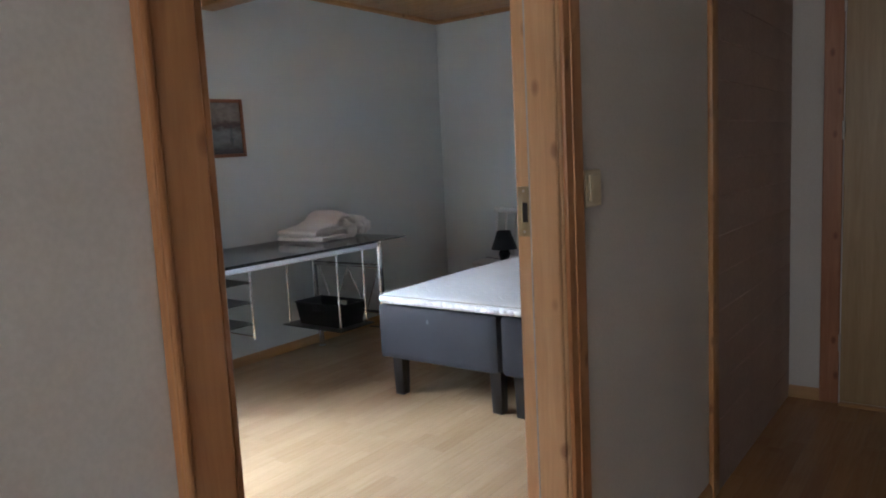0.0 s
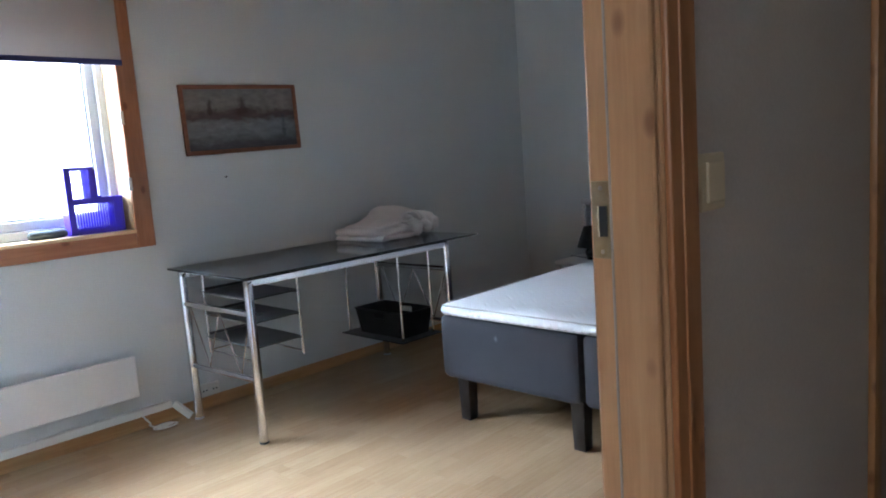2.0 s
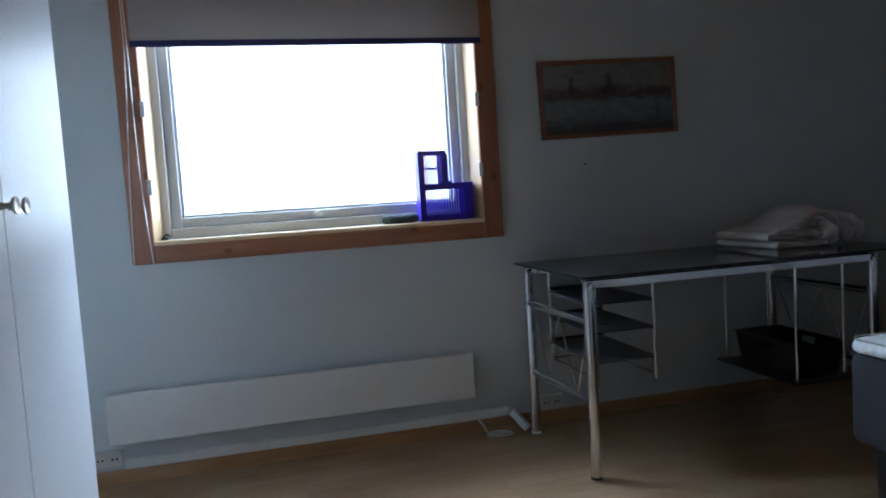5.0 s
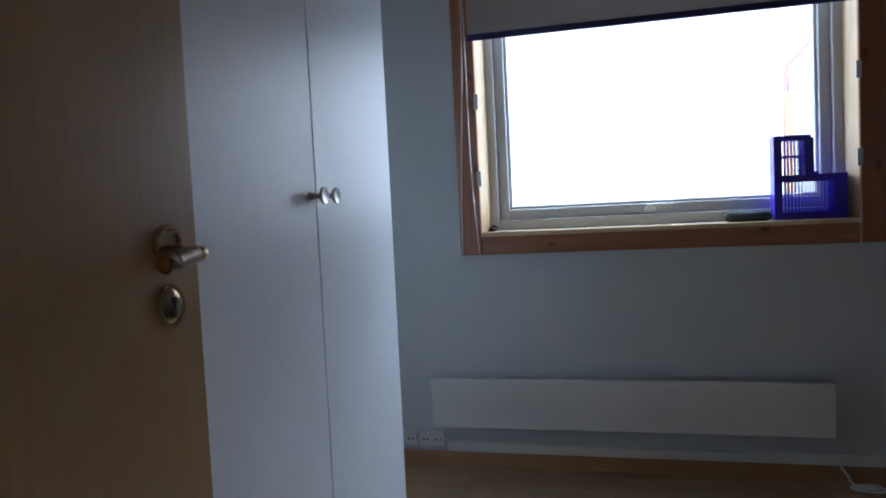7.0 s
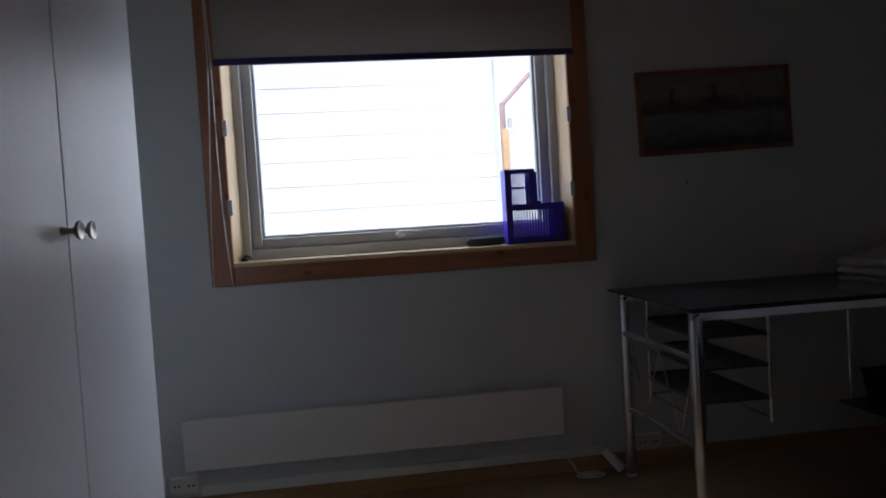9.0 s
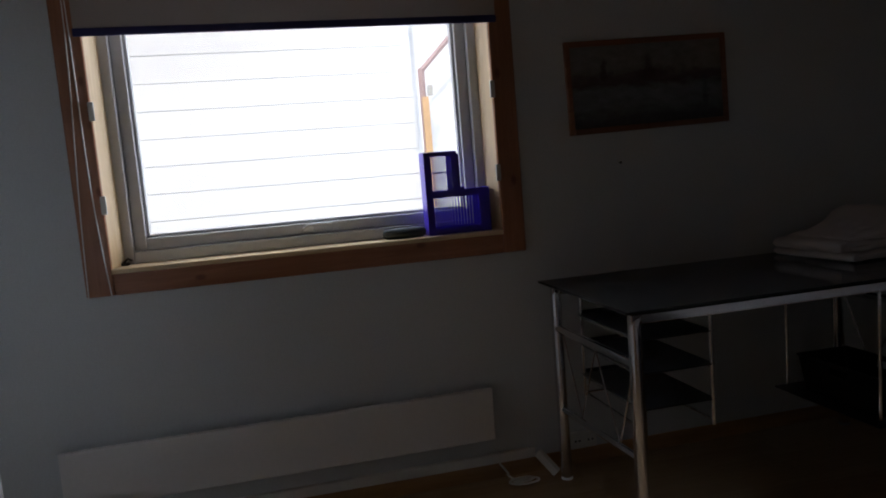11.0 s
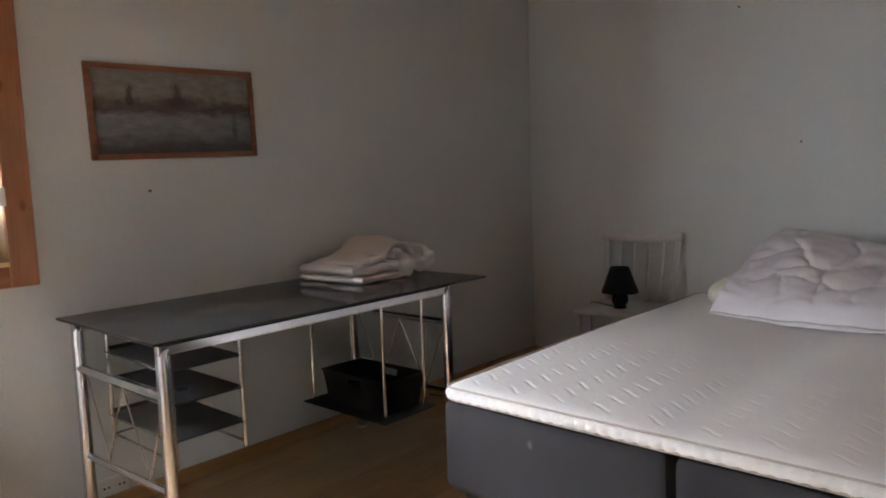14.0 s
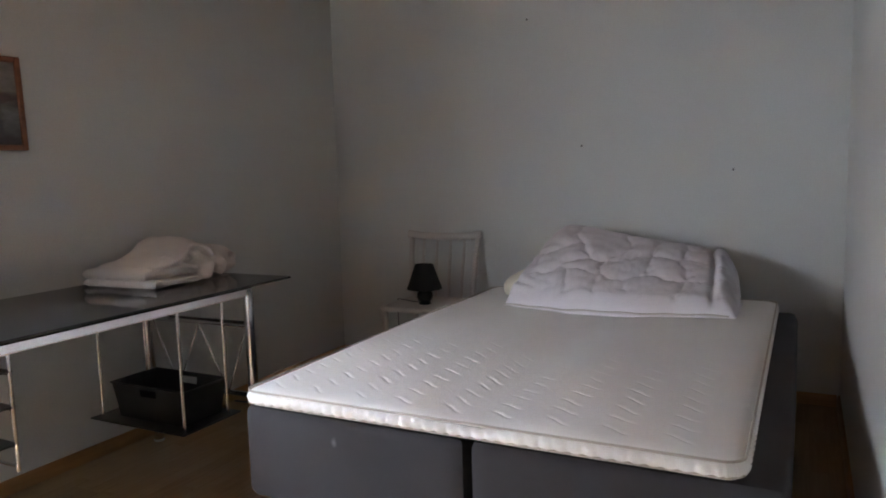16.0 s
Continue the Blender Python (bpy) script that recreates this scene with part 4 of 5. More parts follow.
    bm = bmesh.new()
    add_box(bm, (0.13, -2.0, 0.2255), (0.655, -1.69, 0.232), 0.002)
    part("tray", bm, BLACK_METAL, ob, "black hanging tray")


desk()


def storage_box():
    ob = thing("storage_box", (0.39, -1.84, 0.2325), "black plastic storage box with grip holes on the desk tray", "box")
    lo, hi, h, t = (0.205, -1.945), (0.612, -1.72), 0.146, 0.004
    z = 0.2325
    def wall(name, a, b, hole=False):
        a, b = Vector((*a, 0)), Vector((*b, 0))
        d = (b - a).normalized()
        n = Vector((-d.y, d.x, 0))
        L = (b - a).length
        bm = bmesh.new()
        m = Matrix(((d.x, n.x, 0, a.x), (d.y, n.y, 0, a.y), (0, 0, 1, z), (0, 0, 0, 1)))
        if hole:
            c, w = L / 2, 0.045
            for q in (((0, 0, 0), (L, t, 0.098)), ((0, 0, 0.128), (L, t, h)), ((0, 0, 0.098), (c - w, t, 0.128)), ((c + w, 0, 0.098), (L, t, 0.128))):
                add_box(bm, *q, m=m)
        else:
            add_box(bm, (0, 0, 0), (L, t, h), 0.001, m=m)
        add_box(bm, (-0.005, -0.006, h - 0.008), (L + 0.005, t, h), 0.002, m=m)
        for v in bm.verts:
            f = 0.88 + 0.12 * (v.co.z - z) / h
            v.co.x, v.co.y = 0.4085 + (v.co.x - 0.4085) * f, -1.8325 + (v.co.y + 1.8325) * f
        part(name, bm, BLACK_PLASTIC, ob)
    wall("side", (lo[0], lo[1]), (hi[0], lo[1]), True)
    wall("side", (hi[0], hi[1]), (lo[0], hi[1]), True)
    wall("end", (hi[0], lo[1]), (hi[0], hi[1]))
    wall("end", (lo[0], hi[1]), (lo[0], lo[1]))
    box_part("bottom", (lo[0] + 0.024, lo[1] + 0.012, z), (hi[0] - 0.024, hi[1] - 0.012, z + 0.005), BLACK_PLASTIC, ob)


storage_box()


# ---- towels on the desk ----
def folded_towel(cx, cy, z, lx, ly, layers, t, turn, seed):
    """A towel folded back and forth; the rounded folds show at two sides."""
    ob = thing("towel", (cx, cy, z), "folded white terry towel stacked on the black glass desk", "towel", "towels on the desk")
    path = []
    for k in range(layers):
        s = 1 if k % 2 == 0 else -1
        zz = t / 2 + k * t * 0.98
        for q in range(13):
            path.append((s * (-ly / 2 + ly * q / 12), zz + 0.003 * math.sin(q * 0.9 + seed + k)))
        if k < layers - 1:
            for q in range(1, 5):
                a = -math.pi / 2 + q * math.pi / 5
                path.append((s * (ly / 2 + math.cos(a) * t * 0.5), zz + t * 0.49 + math.sin(a) * t * 0.49))
    bm = bmesh.new()
    nx = 44
    rows = []
    th = t * 0.46
    zm = t * layers * 0.5
    norm = []
    for i in range(len(path)):
        a, b = path[max(i - 1, 0)], path[min(i + 1, len(path) - 1)]
        d = Vector((b[0] - a[0], b[1] - a[1])).normalized()
        norm.append((-d.y, d.x))
    loop = [(p[0] + n[0] * th, p[1] + n[1] * th) for p, n in zip(path, norm)] + [(p[0] - n[0] * th, p[1] - n[1] * th) for p, n in reversed(list(zip(path, norm)))]
    for k in range(nx):
        x = -lx / 2 + lx * k / (nx - 1)
        e = math.sqrt(max(0.0, 1 - max(0.0, 1 - min(k, nx - 1 - k) / 4) ** 2))
        row = []
        for q, (yy, zz) in enumerate(loop):
            w = 0.010 * noise3(x, yy, zz + seed, 7) + 0.004 * noise3(x, yy, zz + seed, 24) + 0.0015 * noise3(x, yy, zz + seed, 60)
            row.append(bm.verts.new((x + 0.5 * w, yy + w, max(0.0005, zm + (zz - zm) * (0.72 + 0.28 * e) + 0.6 * w))))
        rows.append(row)
    n = len(loop)
    for a, b in zip(rows, rows[1:]):
        for q in range(n):
            bm.faces.new((a[q], a[(q + 1) % n], b[(q + 1) % n], b[q]))
    for row in (rows[0], rows[-1]):
        m2 = len(path)
        for q in range(m2 - 1):
            try:
                bm.faces.new((row[q], row[q + 1], row[n - 2 - q], row[n - 1 - q]))
            except ValueError:
                pass
    bmesh.ops.transform(bm, matrix=pose(cx, cy, z, 0, 0, turn), verts=bm.verts)
    part("cloth", bm, TOWEL, ob, smooth=70)


folded_towel(0.255, -1.765, 0.763, 0.39, 0.285, 2, 0.0135, 184, 1.0)
folded_towel(0.232, -1.775, 0.790, 0.35, 0.265, 2, 0.0245, 182, 4.0)


def heaped_towel():
    ob = thing("towel", (0.28, -1.56, 0.763), "loosely heaped white terry towel beside the folded ones", "towel", "towels on the desk")
    rng = random.Random(11)

    def crumple(name, path, r, amp):
        """A bunched length of cloth: a soft roll with deep uneven folds."""
        P = [Vector(p) for p in path]
        pts = [a.lerp(b, k / 12) for a, b in zip(P, P[1:]) for k in range(12)] + [P[-1]]
        n = len(pts)
        rr = [r * (0.25 + 0.75 * math.sqrt(max(0.0, 1 - (2 * k / (n - 1) - 1) ** 6))) for k in range(n)]
        bm = bmesh.new()
        sweep(bm, pts, rr, 44)
        off = rng.uniform(0, 40)
        bm.normal_update()
        for v in bm.verts:
            c = Vector(v.co)
            warp = 0.03 * noise3(c.x + off, c.y, c.z, 9)
            ridge = 1 - abs(noise3(c.x * 0.5 + warp, c.y + warp + off, c.z, 15)) * 3.2
            ridge2 = 1 - abs(noise3(c.x * 0.7, c.y - off, c.z + warp, 33)) * 3.0
            v.co += v.normal * (amp * max(-0.6, ridge) + amp * 0.35 * max(-0.5, ridge2) - amp * 0.45)
            v.co.z = max(v.co.z, 0.7635)
        part(name, bm, TOWEL, ob, smooth=180)

    # the loose half: a flap that rises from the stack, arches over and hangs down beside it
    arch = [(-1.87, 0.834), (-1.80, 0.852), (-1.735, 0.868), (-1.685, 0.886), (-1.64, 0.914), (-1.595, 0.926), (-1.555, 0.915), (-1.528, 0.882), (-1.515, 0.84), (-1.52, 0.79)]
    P = [Vector((y, z)) for y, z in arch]
    line = []
    for k in range(len(P) - 1):
        p0, p1, p2, p3 = P[max(k - 1, 0)], P[k], P[k + 1], P[min(k + 2, len(P) - 1)]
        for q in range(5):
            f = q / 5
            line.append(0.5 * (2 * p1 + (p2 - p0) * f + (2 * p0 - 5 * p1 + 4 * p2 - p3) * f * f + (3 * p1 - p0 - 3 * p2 + p3) * f ** 3))
    line.append(P[-1])
    n, nx = len(line), 40
    nrm = []
    for k in range(n):
        d = (line[min(k + 1, n - 1)] - line[max(k - 1, 0)]).normalized()
        nrm.append(Vector((-d.y, d.x)))
    bm = bmesh.new()
    rows = []
    for i in range(nx):
        f = i / (nx - 1)
        edge = math.sqrt(max(0.0, 1 - max(0.0, 1 - min(i, nx - 1 - i) / 4) ** 2))
        row = []
        for side in (1, -1):
            for k in (range(n) if side > 0 else range(n - 1, -1, -1)):
                t = k / (n - 1)
                end = math.sqrt(max(0.0, 1 - max(0.0, 1 - min(k, n - 1 - k) / 3) ** 2))
                p = line[k] + nrm[k] * side * 0.012 * (0.3 + 0.7 * edge) * (0.35 + 0.65 * end)
                x = 0.075 + (0.33 - 0.05 * t) * f + 0.02 * math.sin(t * 9)
                droop = 0.05 * max(0.0, f - 0.45) ** 1.4 * math.sin(math.pi * min(1.0, t * 1.1))
                w = 0.008 * noise3(x, p.x, p.y, 11) + 0.005 * noise3(x * 1.4, p.x * 0.6, p.y, 26) + 0.0015 * noise3(x, p.x, p.y, 70)
                row.append(bm.verts.new((x, p.x + nrm[k].x * w, max(0.7636, p.y - droop + nrm[k].y * w))))
        rows.append(row)
    m2 = 2 * n
    for a, b in zip(rows, rows[1:]):
        for q in range(m2):
            bm.faces.new((a[q], a[(q + 1) % m2], b[(q + 1) % m2], b[q]))
    for row in (rows[0], rows[-1]):
        for q in range(n - 1):
            bm.faces.new((row[q], row[q + 1], row[m2 - 2 - q], row[m2 - 1 - q]))
    part("flap", bm, TOWEL, ob, smooth=180)
    crumple("fold", ((0.345, -1.83, 0.852), (0.37, -1.75, 0.845), (0.395, -1.67, 0.826), (0.405, -1.63, 0.81)), 0.014, 0.004)
    crumple("fold", ((0.32, -1.78, 0.856), (0.345, -1.71, 0.862), (0.37, -1.63, 0.85)), 0.014, 0.005)
    crumple("fold", ((0.30, -1.68, 0.872), (0.34, -1.62, 0.876), (0.36, -1.57, 0.858)), 0.017, 0.006)
    crumple("fold", ((0.31, -1.59, 0.82), (0.355, -1.58, 0.83), (0.38, -1.57, 0.81)), 0.036, 0.008)
    crumple("fold", ((0.35, -1.58, 0.806), (0.41, -1.605, 0.812), (0.455, -1.625, 0.803)), 0.037, 0.006)
    crumple("fold", ((0.14, -1.52, 0.815), (0.21, -1.475, 0.842), (0.31, -1.45, 0.850), (0.38, -1.445, 0.828), (0.42, -1.45, 0.806)), 0.047, 0.010)
    crumple("fold", ((0.16, -1.53, 0.81), (0.26, -1.505, 0.822), (0.38, -1.50, 0.812), (0.42, -1.50, 0.80)), 0.036, 0.008)


heaped_towel()


# ---- chair with the small lamp ----
def chair():
    ob = thing("chair", (0.79, -0.25, 0), "white painted wooden slat-back chair used as a bedside table", "chair")
    bm = bmesh.new()
    add_box(bm, (0.585, -0.475, 0.412), (1.005, -0.075, 0.442), 0.012, 3)
    part("seat", bm, CHAIR_PAINT, ob)
    bm = bmesh.new()
    pts = [(0.545 + 0.485 * k / 10, -0.035 - 0.02 * math.sin(k / 10 * math.pi), 0.802 + 0.012 * (2 * k / 10 - 1) ** 2) for k in range(11)]
    sweep(bm, pts, [0.026, 0.024] + [0.022] * 7 + [0.024, 0.026], 12, flat=1.0)
    for v in bm.verts:
        v.co.y = -0.045 + (v.co.y + 0.045) * 0.5
    part("top_rail", bm, CHAIR_PAINT, ob)
    for k in range(4):
        xb, xt = 0.665 + 0.085 * k, 0.655 + 0.09 * k
        bm = bmesh.new()
        sweep(bm, [(xb, -0.1, 0.44), (xb, -0.085, 0.55), (xt, -0.06, 0.70), (xt, -0.045, 0.79)], [0.009, 0.013, 0.014, 0.01], 10, flat=0.6)
        part("slat", bm, CHAIR_PAINT, ob)
    for s, xb, xt in ((-1, 0.60, 0.575), (1, 0.99, 1.005)):
        bm = bmesh.new()
        sweep(bm, [(xb, -0.06, 0.0), (xb, -0.085, 0.3), (xb, -0.1, 0.44), (xt, -0.07, 0.66), (xt + s * 0.006, -0.043, 0.795)], [0.014, 0.017, 0.018, 0.016, 0.014], 12)
        part("back_post", bm, CHAIR_PAINT, ob)
        bar_part("front_leg", [(xb, -0.445, 0.0), (xb, -0.44, 0.415)], 0.017, CHAIR_PAINT, ob)
        bar_part("stretcher", [(xb, -0.44, 0.2), (xb, -0.08, 0.2)], 0.01, CHAIR_PAINT, ob)
    bar_part("stretcher", [(0.6, -0.44, 0.25), (0.99, -0.44, 0.25)], 0.01, CHAIR_PAINT, ob)


chair()


def lamp():
    x, y, z = 0.80, -0.33, 0.4425
    ob = thing("table_lamp", (x, y, z), "small black table lamp with a black cone shade on a chair", "lamp")
    bm = bmesh.new()
    lathe(bm, [(0.034, 0.0), (0.036, 0.006), (0.030, 0.012), (0.04, 0.025), (0.047, 0.045), (0.044, 0.065), (0.03, 0.082), (0.014, 0.09), (0.012, 0.12)], 28, (x, y, z))
    part("base", bm, CERAMIC, ob)
    bm = bmesh.new()
    lathe(bm, [(0.1, 0.088), (0.1, 0.092), (0.052, 0.226), (0.052, 0.228), (0.049, 0.228), (0.049, 0.224), (0.097, 0.09)], 36, (x, y, z))
    bmesh.ops.delete(bm, geom=[f for f in bm.faces if len(f.verts) > 8], context="FACES_ONLY")
    part("shade", bm, SHADE, ob, "black cloth cone shade")
    bm = bmesh.new()
    lathe(bm, [(0.012, 0.12), (0.012, 0.15), (0.02, 0.16), (0.022, 0.18), (0.012, 0.2)], 16, (x, y, z))
    part("bulb", bm, PLASTIC_WHITE, ob)
    bar_part("cable", [(x - 0.03, y + 0.02, z + 0.004), (x - 0.1, y + 0.03, z + 0.004), (x - 0.17, y + 0.06, z + 0.004), (x - 0.225, y + 0.08, z + 0.003), (x - 0.232, y + 0.085, z - 0.06), (x - 0.235, y + 0.1, 0.15)], 0.0025, BLACK_PLASTIC, ob, seg=6)


lamp()


# ---- picture ----
def painting_mat():
    m, t, b = node_mat("painting")
    c = t.nodes.new("ShaderNodeTexCoord")
    sep = t.nodes.new("ShaderNodeSeparateXYZ")
    t.links.new(c.outputs["Object"], sep.inputs[0])
    def math_node(op, a, bb=0.0):
        n = t.nodes.new("ShaderNodeMath")
        n.operation = op
        for sock, v in ((n.inputs[0], a), (n.inputs[1], bb)):
            if hasattr(v, "links"):
                t.links.new(v, sock)
            else:
                sock.default_value = v
        return n.outputs[0]
    wob = noise_tex(t, coords(t, (1, 9, 22)), 1.3, 5)
    zz = math_node("ADD", sep.outputs["Z"], math_node("MULTIPLY", math_node("SUBTRACT", wob, 0.5), 0.09))
    fac = math_node("ADD", math_node("MULTIPLY", zz, 3.0), 0.5)
    band = ramp(t, ((0.0, (0.07, 0.06, 0.058)), (0.12, (0.10, 0.10, 0.10)), (0.26, (0.22, 0.24, 0.25)), (0.44, (0.245, 0.275, 0.28)), (0.53, (0.11, 0.08, 0.075)), (0.60, (0.14, 0.10, 0.09)), (0.70, (0.29, 0.28, 0.25)), (1.0, (0.26, 0.265, 0.245))))
    t.links.new(fac, band.inputs[0])
    col = band.outputs[0]
    for yc, w, z0, z1, tint in ((-0.185, 0.018, 0.01, 0.12, (0.06, 0.03, 0.026)), (0.0, 0.026, 0.02, 0.13, (0.07, 0.034, 0.03)), (0.25, 0.02, -0.11, 0.03, (0.07, 0.085, 0.10)), (-0.185, 0.04, 0.02, 0.07, (0.075, 0.042, 0.036)), (0.0, 0.065, 0.01, 0.06, (0.085, 0.048, 0.042))):
        dy = math_node("DIVIDE", math_node("SUBTRACT", sep.outputs["Y"], yc), w)
        dz = math_node("DIVIDE", math_node("SUBTRACT", sep.outputs["Z"], (z0 + z1) / 2), (z1 - z0) / 2)
        r2 = math_node("ADD", math_node("POWER", math_node("ABSOLUTE", dy), 1.5), math_node("POWER", math_node("ABSOLUTE", dz), 3.0))
        r2 = math_node("ADD", r2, math_node("MULTIPLY", math_node("SUBTRACT", noise_tex(t, coords(t), 28, 5), 0.5), 3.2))
        mask = ramp(t, ((0.0, (0.75, 0.75, 0.75)), (0.95, (0, 0, 0))))
        t.links.new(r2, mask.inputs[0])
        col = mix(t, "MIX", mask.outputs[0], col, tint)
    wash = ramp(t, ((0.3, (0.62, 0.59, 0.58)), (0.7, (0.96, 0.92, 0.90))))
    t.links.new(noise_tex(t, coords(t, (1, 6, 14)), 3.0, 6), wash.inputs[0])
    t.links.new(mix(t, "MULTIPLY", 1.0, col, wash.outputs[0]), b.inputs["Base Color"])
    b.inputs["Roughness"].default_value = 0.35
    return m


def picture():
    w, h, d, f = 0.695, 0.354, 0.018, 0.022
    ob = thing("picture", (0.0, -2.432, 1.491, 1.2, 0, 0), "framed muted landscape painting of trees over water, hung slightly askew", "picture")
    def piece(name, lo, hi, material, bev=0.0):
        bm = bmesh.new()
        add_box(bm, lo, hi, bev)
        o = finish(name, bm, material)
        o.parent = ob
        return o
    piece("canvas", (0.003, -w / 2 + f - 0.002, -h / 2 + f - 0.002), (0.009, w / 2 - f + 0.002, h / 2 - f + 0.002), painting_mat())
    FR = pine("picture_frame_wood", (0.30, 0.125, 0.06), (0.2, 0.075, 0.034), "Y", knots=False)
    piece("frame_side", (0.001, -w / 2, -h / 2), (d, -w / 2 + f, h / 2), FR, 0.003)
    piece("frame_side", (0.001, w / 2 - f, -h / 2), (d, w / 2, h / 2), FR, 0.003)
    piece("frame_side", (0.001, -w / 2 + f + 0.0003, -h / 2), (d - 0.0005, w / 2 - f - 0.0003, -h / 2 + f), FR, 0.003)
    piece("frame_side", (0.001, -w / 2 + f + 0.0003, h / 2 - f), (d - 0.0005, w / 2 - f - 0.0003, h / 2), FR, 0.003)


picture()


# ---- heater, trunking, sockets, cables ----
def heater():
    y0, y1, z0, z1 = -4.695, -3.185, 0.183, 0.384
    ob = thing("panel_heater", (0.05, -3.94, z0), "long low white electric panel heater mounted under the window", "heater")
    box_part("front_panel", (0.062, y0, z0), (0.084, y1, z1), HEATER_PAINT, ob, 0.005, seg=2)
    box_part("back_box", (0.022, y0 + 0.02, z0 + 0.012), (0.0615, y1 - 0.02, z1 - 0.014), HEATER_PAINT, ob, 0.003)
    for k in range(36):
        y = y0 + 0.05 + k * 0.04
        box_part("grille_bar", (0.026, y, z1 - 0.0135), (0.06, y + 0.024, z1 - 0.0115), HEATER_PAINT, ob)
    for y in (y0 + 0.25, y1 - 0.25):
        box_part("bracket", (0.0005, y - 0.02, z0 + 0.03), (0.0215, y + 0.02, z1 - 0.03), STEEL, ob)


heater()


def trunking():
    ob = thing("cable_trunking", (0.012, -3.8, 0.06), "white plastic cable trunking running above the skirting", "trunking")
    box_part("channel", (0.0008, -4.655, 0.062), (0.019, -3.01, 0.100), PLASTIC_WHITE, ob, 0.002)
    box_part("lid", (0.0192, -4.655, 0.0625), (0.0225, -3.03, 0.0985), PLASTIC_WHITE, ob, 0.0015)
    bm = bmesh.new()
    add_box(bm, (-0.011, -0.017, 0), (0.011, 0.017, 0.105), 0.002)
    bmesh.ops.transform(bm, matrix=look((0.098, -2.955, 0.018), (0.012, -3.02, 0.105)) @ Matrix.Rotation(radians(180), 4, "X"), verts=bm.verts)
    part("loose_end", bm, PLASTIC_WHITE, ob, "loose trunking end bent down to the floor")


trunking()


def socket(y0, z0, w, h, n, label):
    ob = thing("socket", (0.02, y0 + w / 2, z0), label, "socket")
    box_part("plate", (0.0008, y0, z0), (0.024, y0 + w, z0 + h), PLASTIC_WHITE, ob, 0.004, seg=2)
    for k in range(n):
        yc = y0 + w * (k + 0.5) / n
        bm = bmesh.new()
        lathe(bm, [(0.0195, 0.0245), (0.0195, 0.0255), (0.017, 0.0255), (0.0165, 0.0242)], 24, (0, yc, z0 + h / 2), "X")
        ring = part("outlet", bm, PLASTIC_WHITE, ob)
        for s in (-1, 1):
            bm = bmesh.new()
            lathe(bm, [(0.0045, 0.0256), (0.0045, 0.0263)], 10, (0, yc + s * 0.0085, z0 + h / 2), "X")
            part("pin_hole", bm, BLACK_PLASTIC, ring)


socket(-4.772, 0.080, 0.108, 0.064, 2, "white double wall socket low on the wall by the heater")
socket(-4.892, 0.080, 0.108, 0.064, 2, "white double wall socket low on the wall by the heater")
socket(-2.86, 0.064, 0.112, 0.066, 2, "white double wall socket low on the wall under the desk")

cable = thing("power_cable", (0.14, -3.08, 0.0), "white flat power cable lying in a loop on the floor", "cable")
bm = bmesh.new()
loop = [(0.026, -3.163, 0.064), (0.03, -3.133, 0.02), (0.012, -3.13, 0.005), (0.072, -3.111, 0.005), (0.072, -3.06, 0.0062), (0.092, -3.03, 0.0074), (0.116, -3.043, 0.0086), (0.126, -3.09, 0.0098), (0.116, -3.135, 0.011), (0.094, -3.147, 0.0122), (0.077, -3.12, 0.0134), (0.077, -3.078, 0.0146), (0.093, -3.054, 0.0158), (0.113, -3.066, 0.017), (0.121, -3.104, 0.0182), (0.112, -3.14, 0.0194)]
P = [Vector(p) for p in loop]
pts = []
for k in range(len(P) - 1):
    p0, p1, p2, p3 = P[max(k - 1, 0)], P[k], P[k + 1], P[min(k + 2, len(P) - 1)]
    for q in range(6):
        f = q / 6
        pts.append(0.5 * (2 * p1 + (p2 - p0) * f + (2 * p0 - 5 * p1 + 4 * p2 - p3) * f * f + (3 * p1 - p0 - 3 * p2 + p3) * f ** 3))
sweep(bm, pts + [P[-1]], 0.0042, 8)
part("cord", bm, PLASTIC_WHITE, cable)

black_cable = thing("power_cable", (0.078, -1.076, 0.0), "black power cable lying on the floor beside the desk", "cable")
bar_part("cord", [(0.031, -1.075, 0.006), (0.078, -1.076, 0.006), (0.120, -1.064, 0.006)], 0.005, BLACK_PLASTIC, black_cable, seg=8)


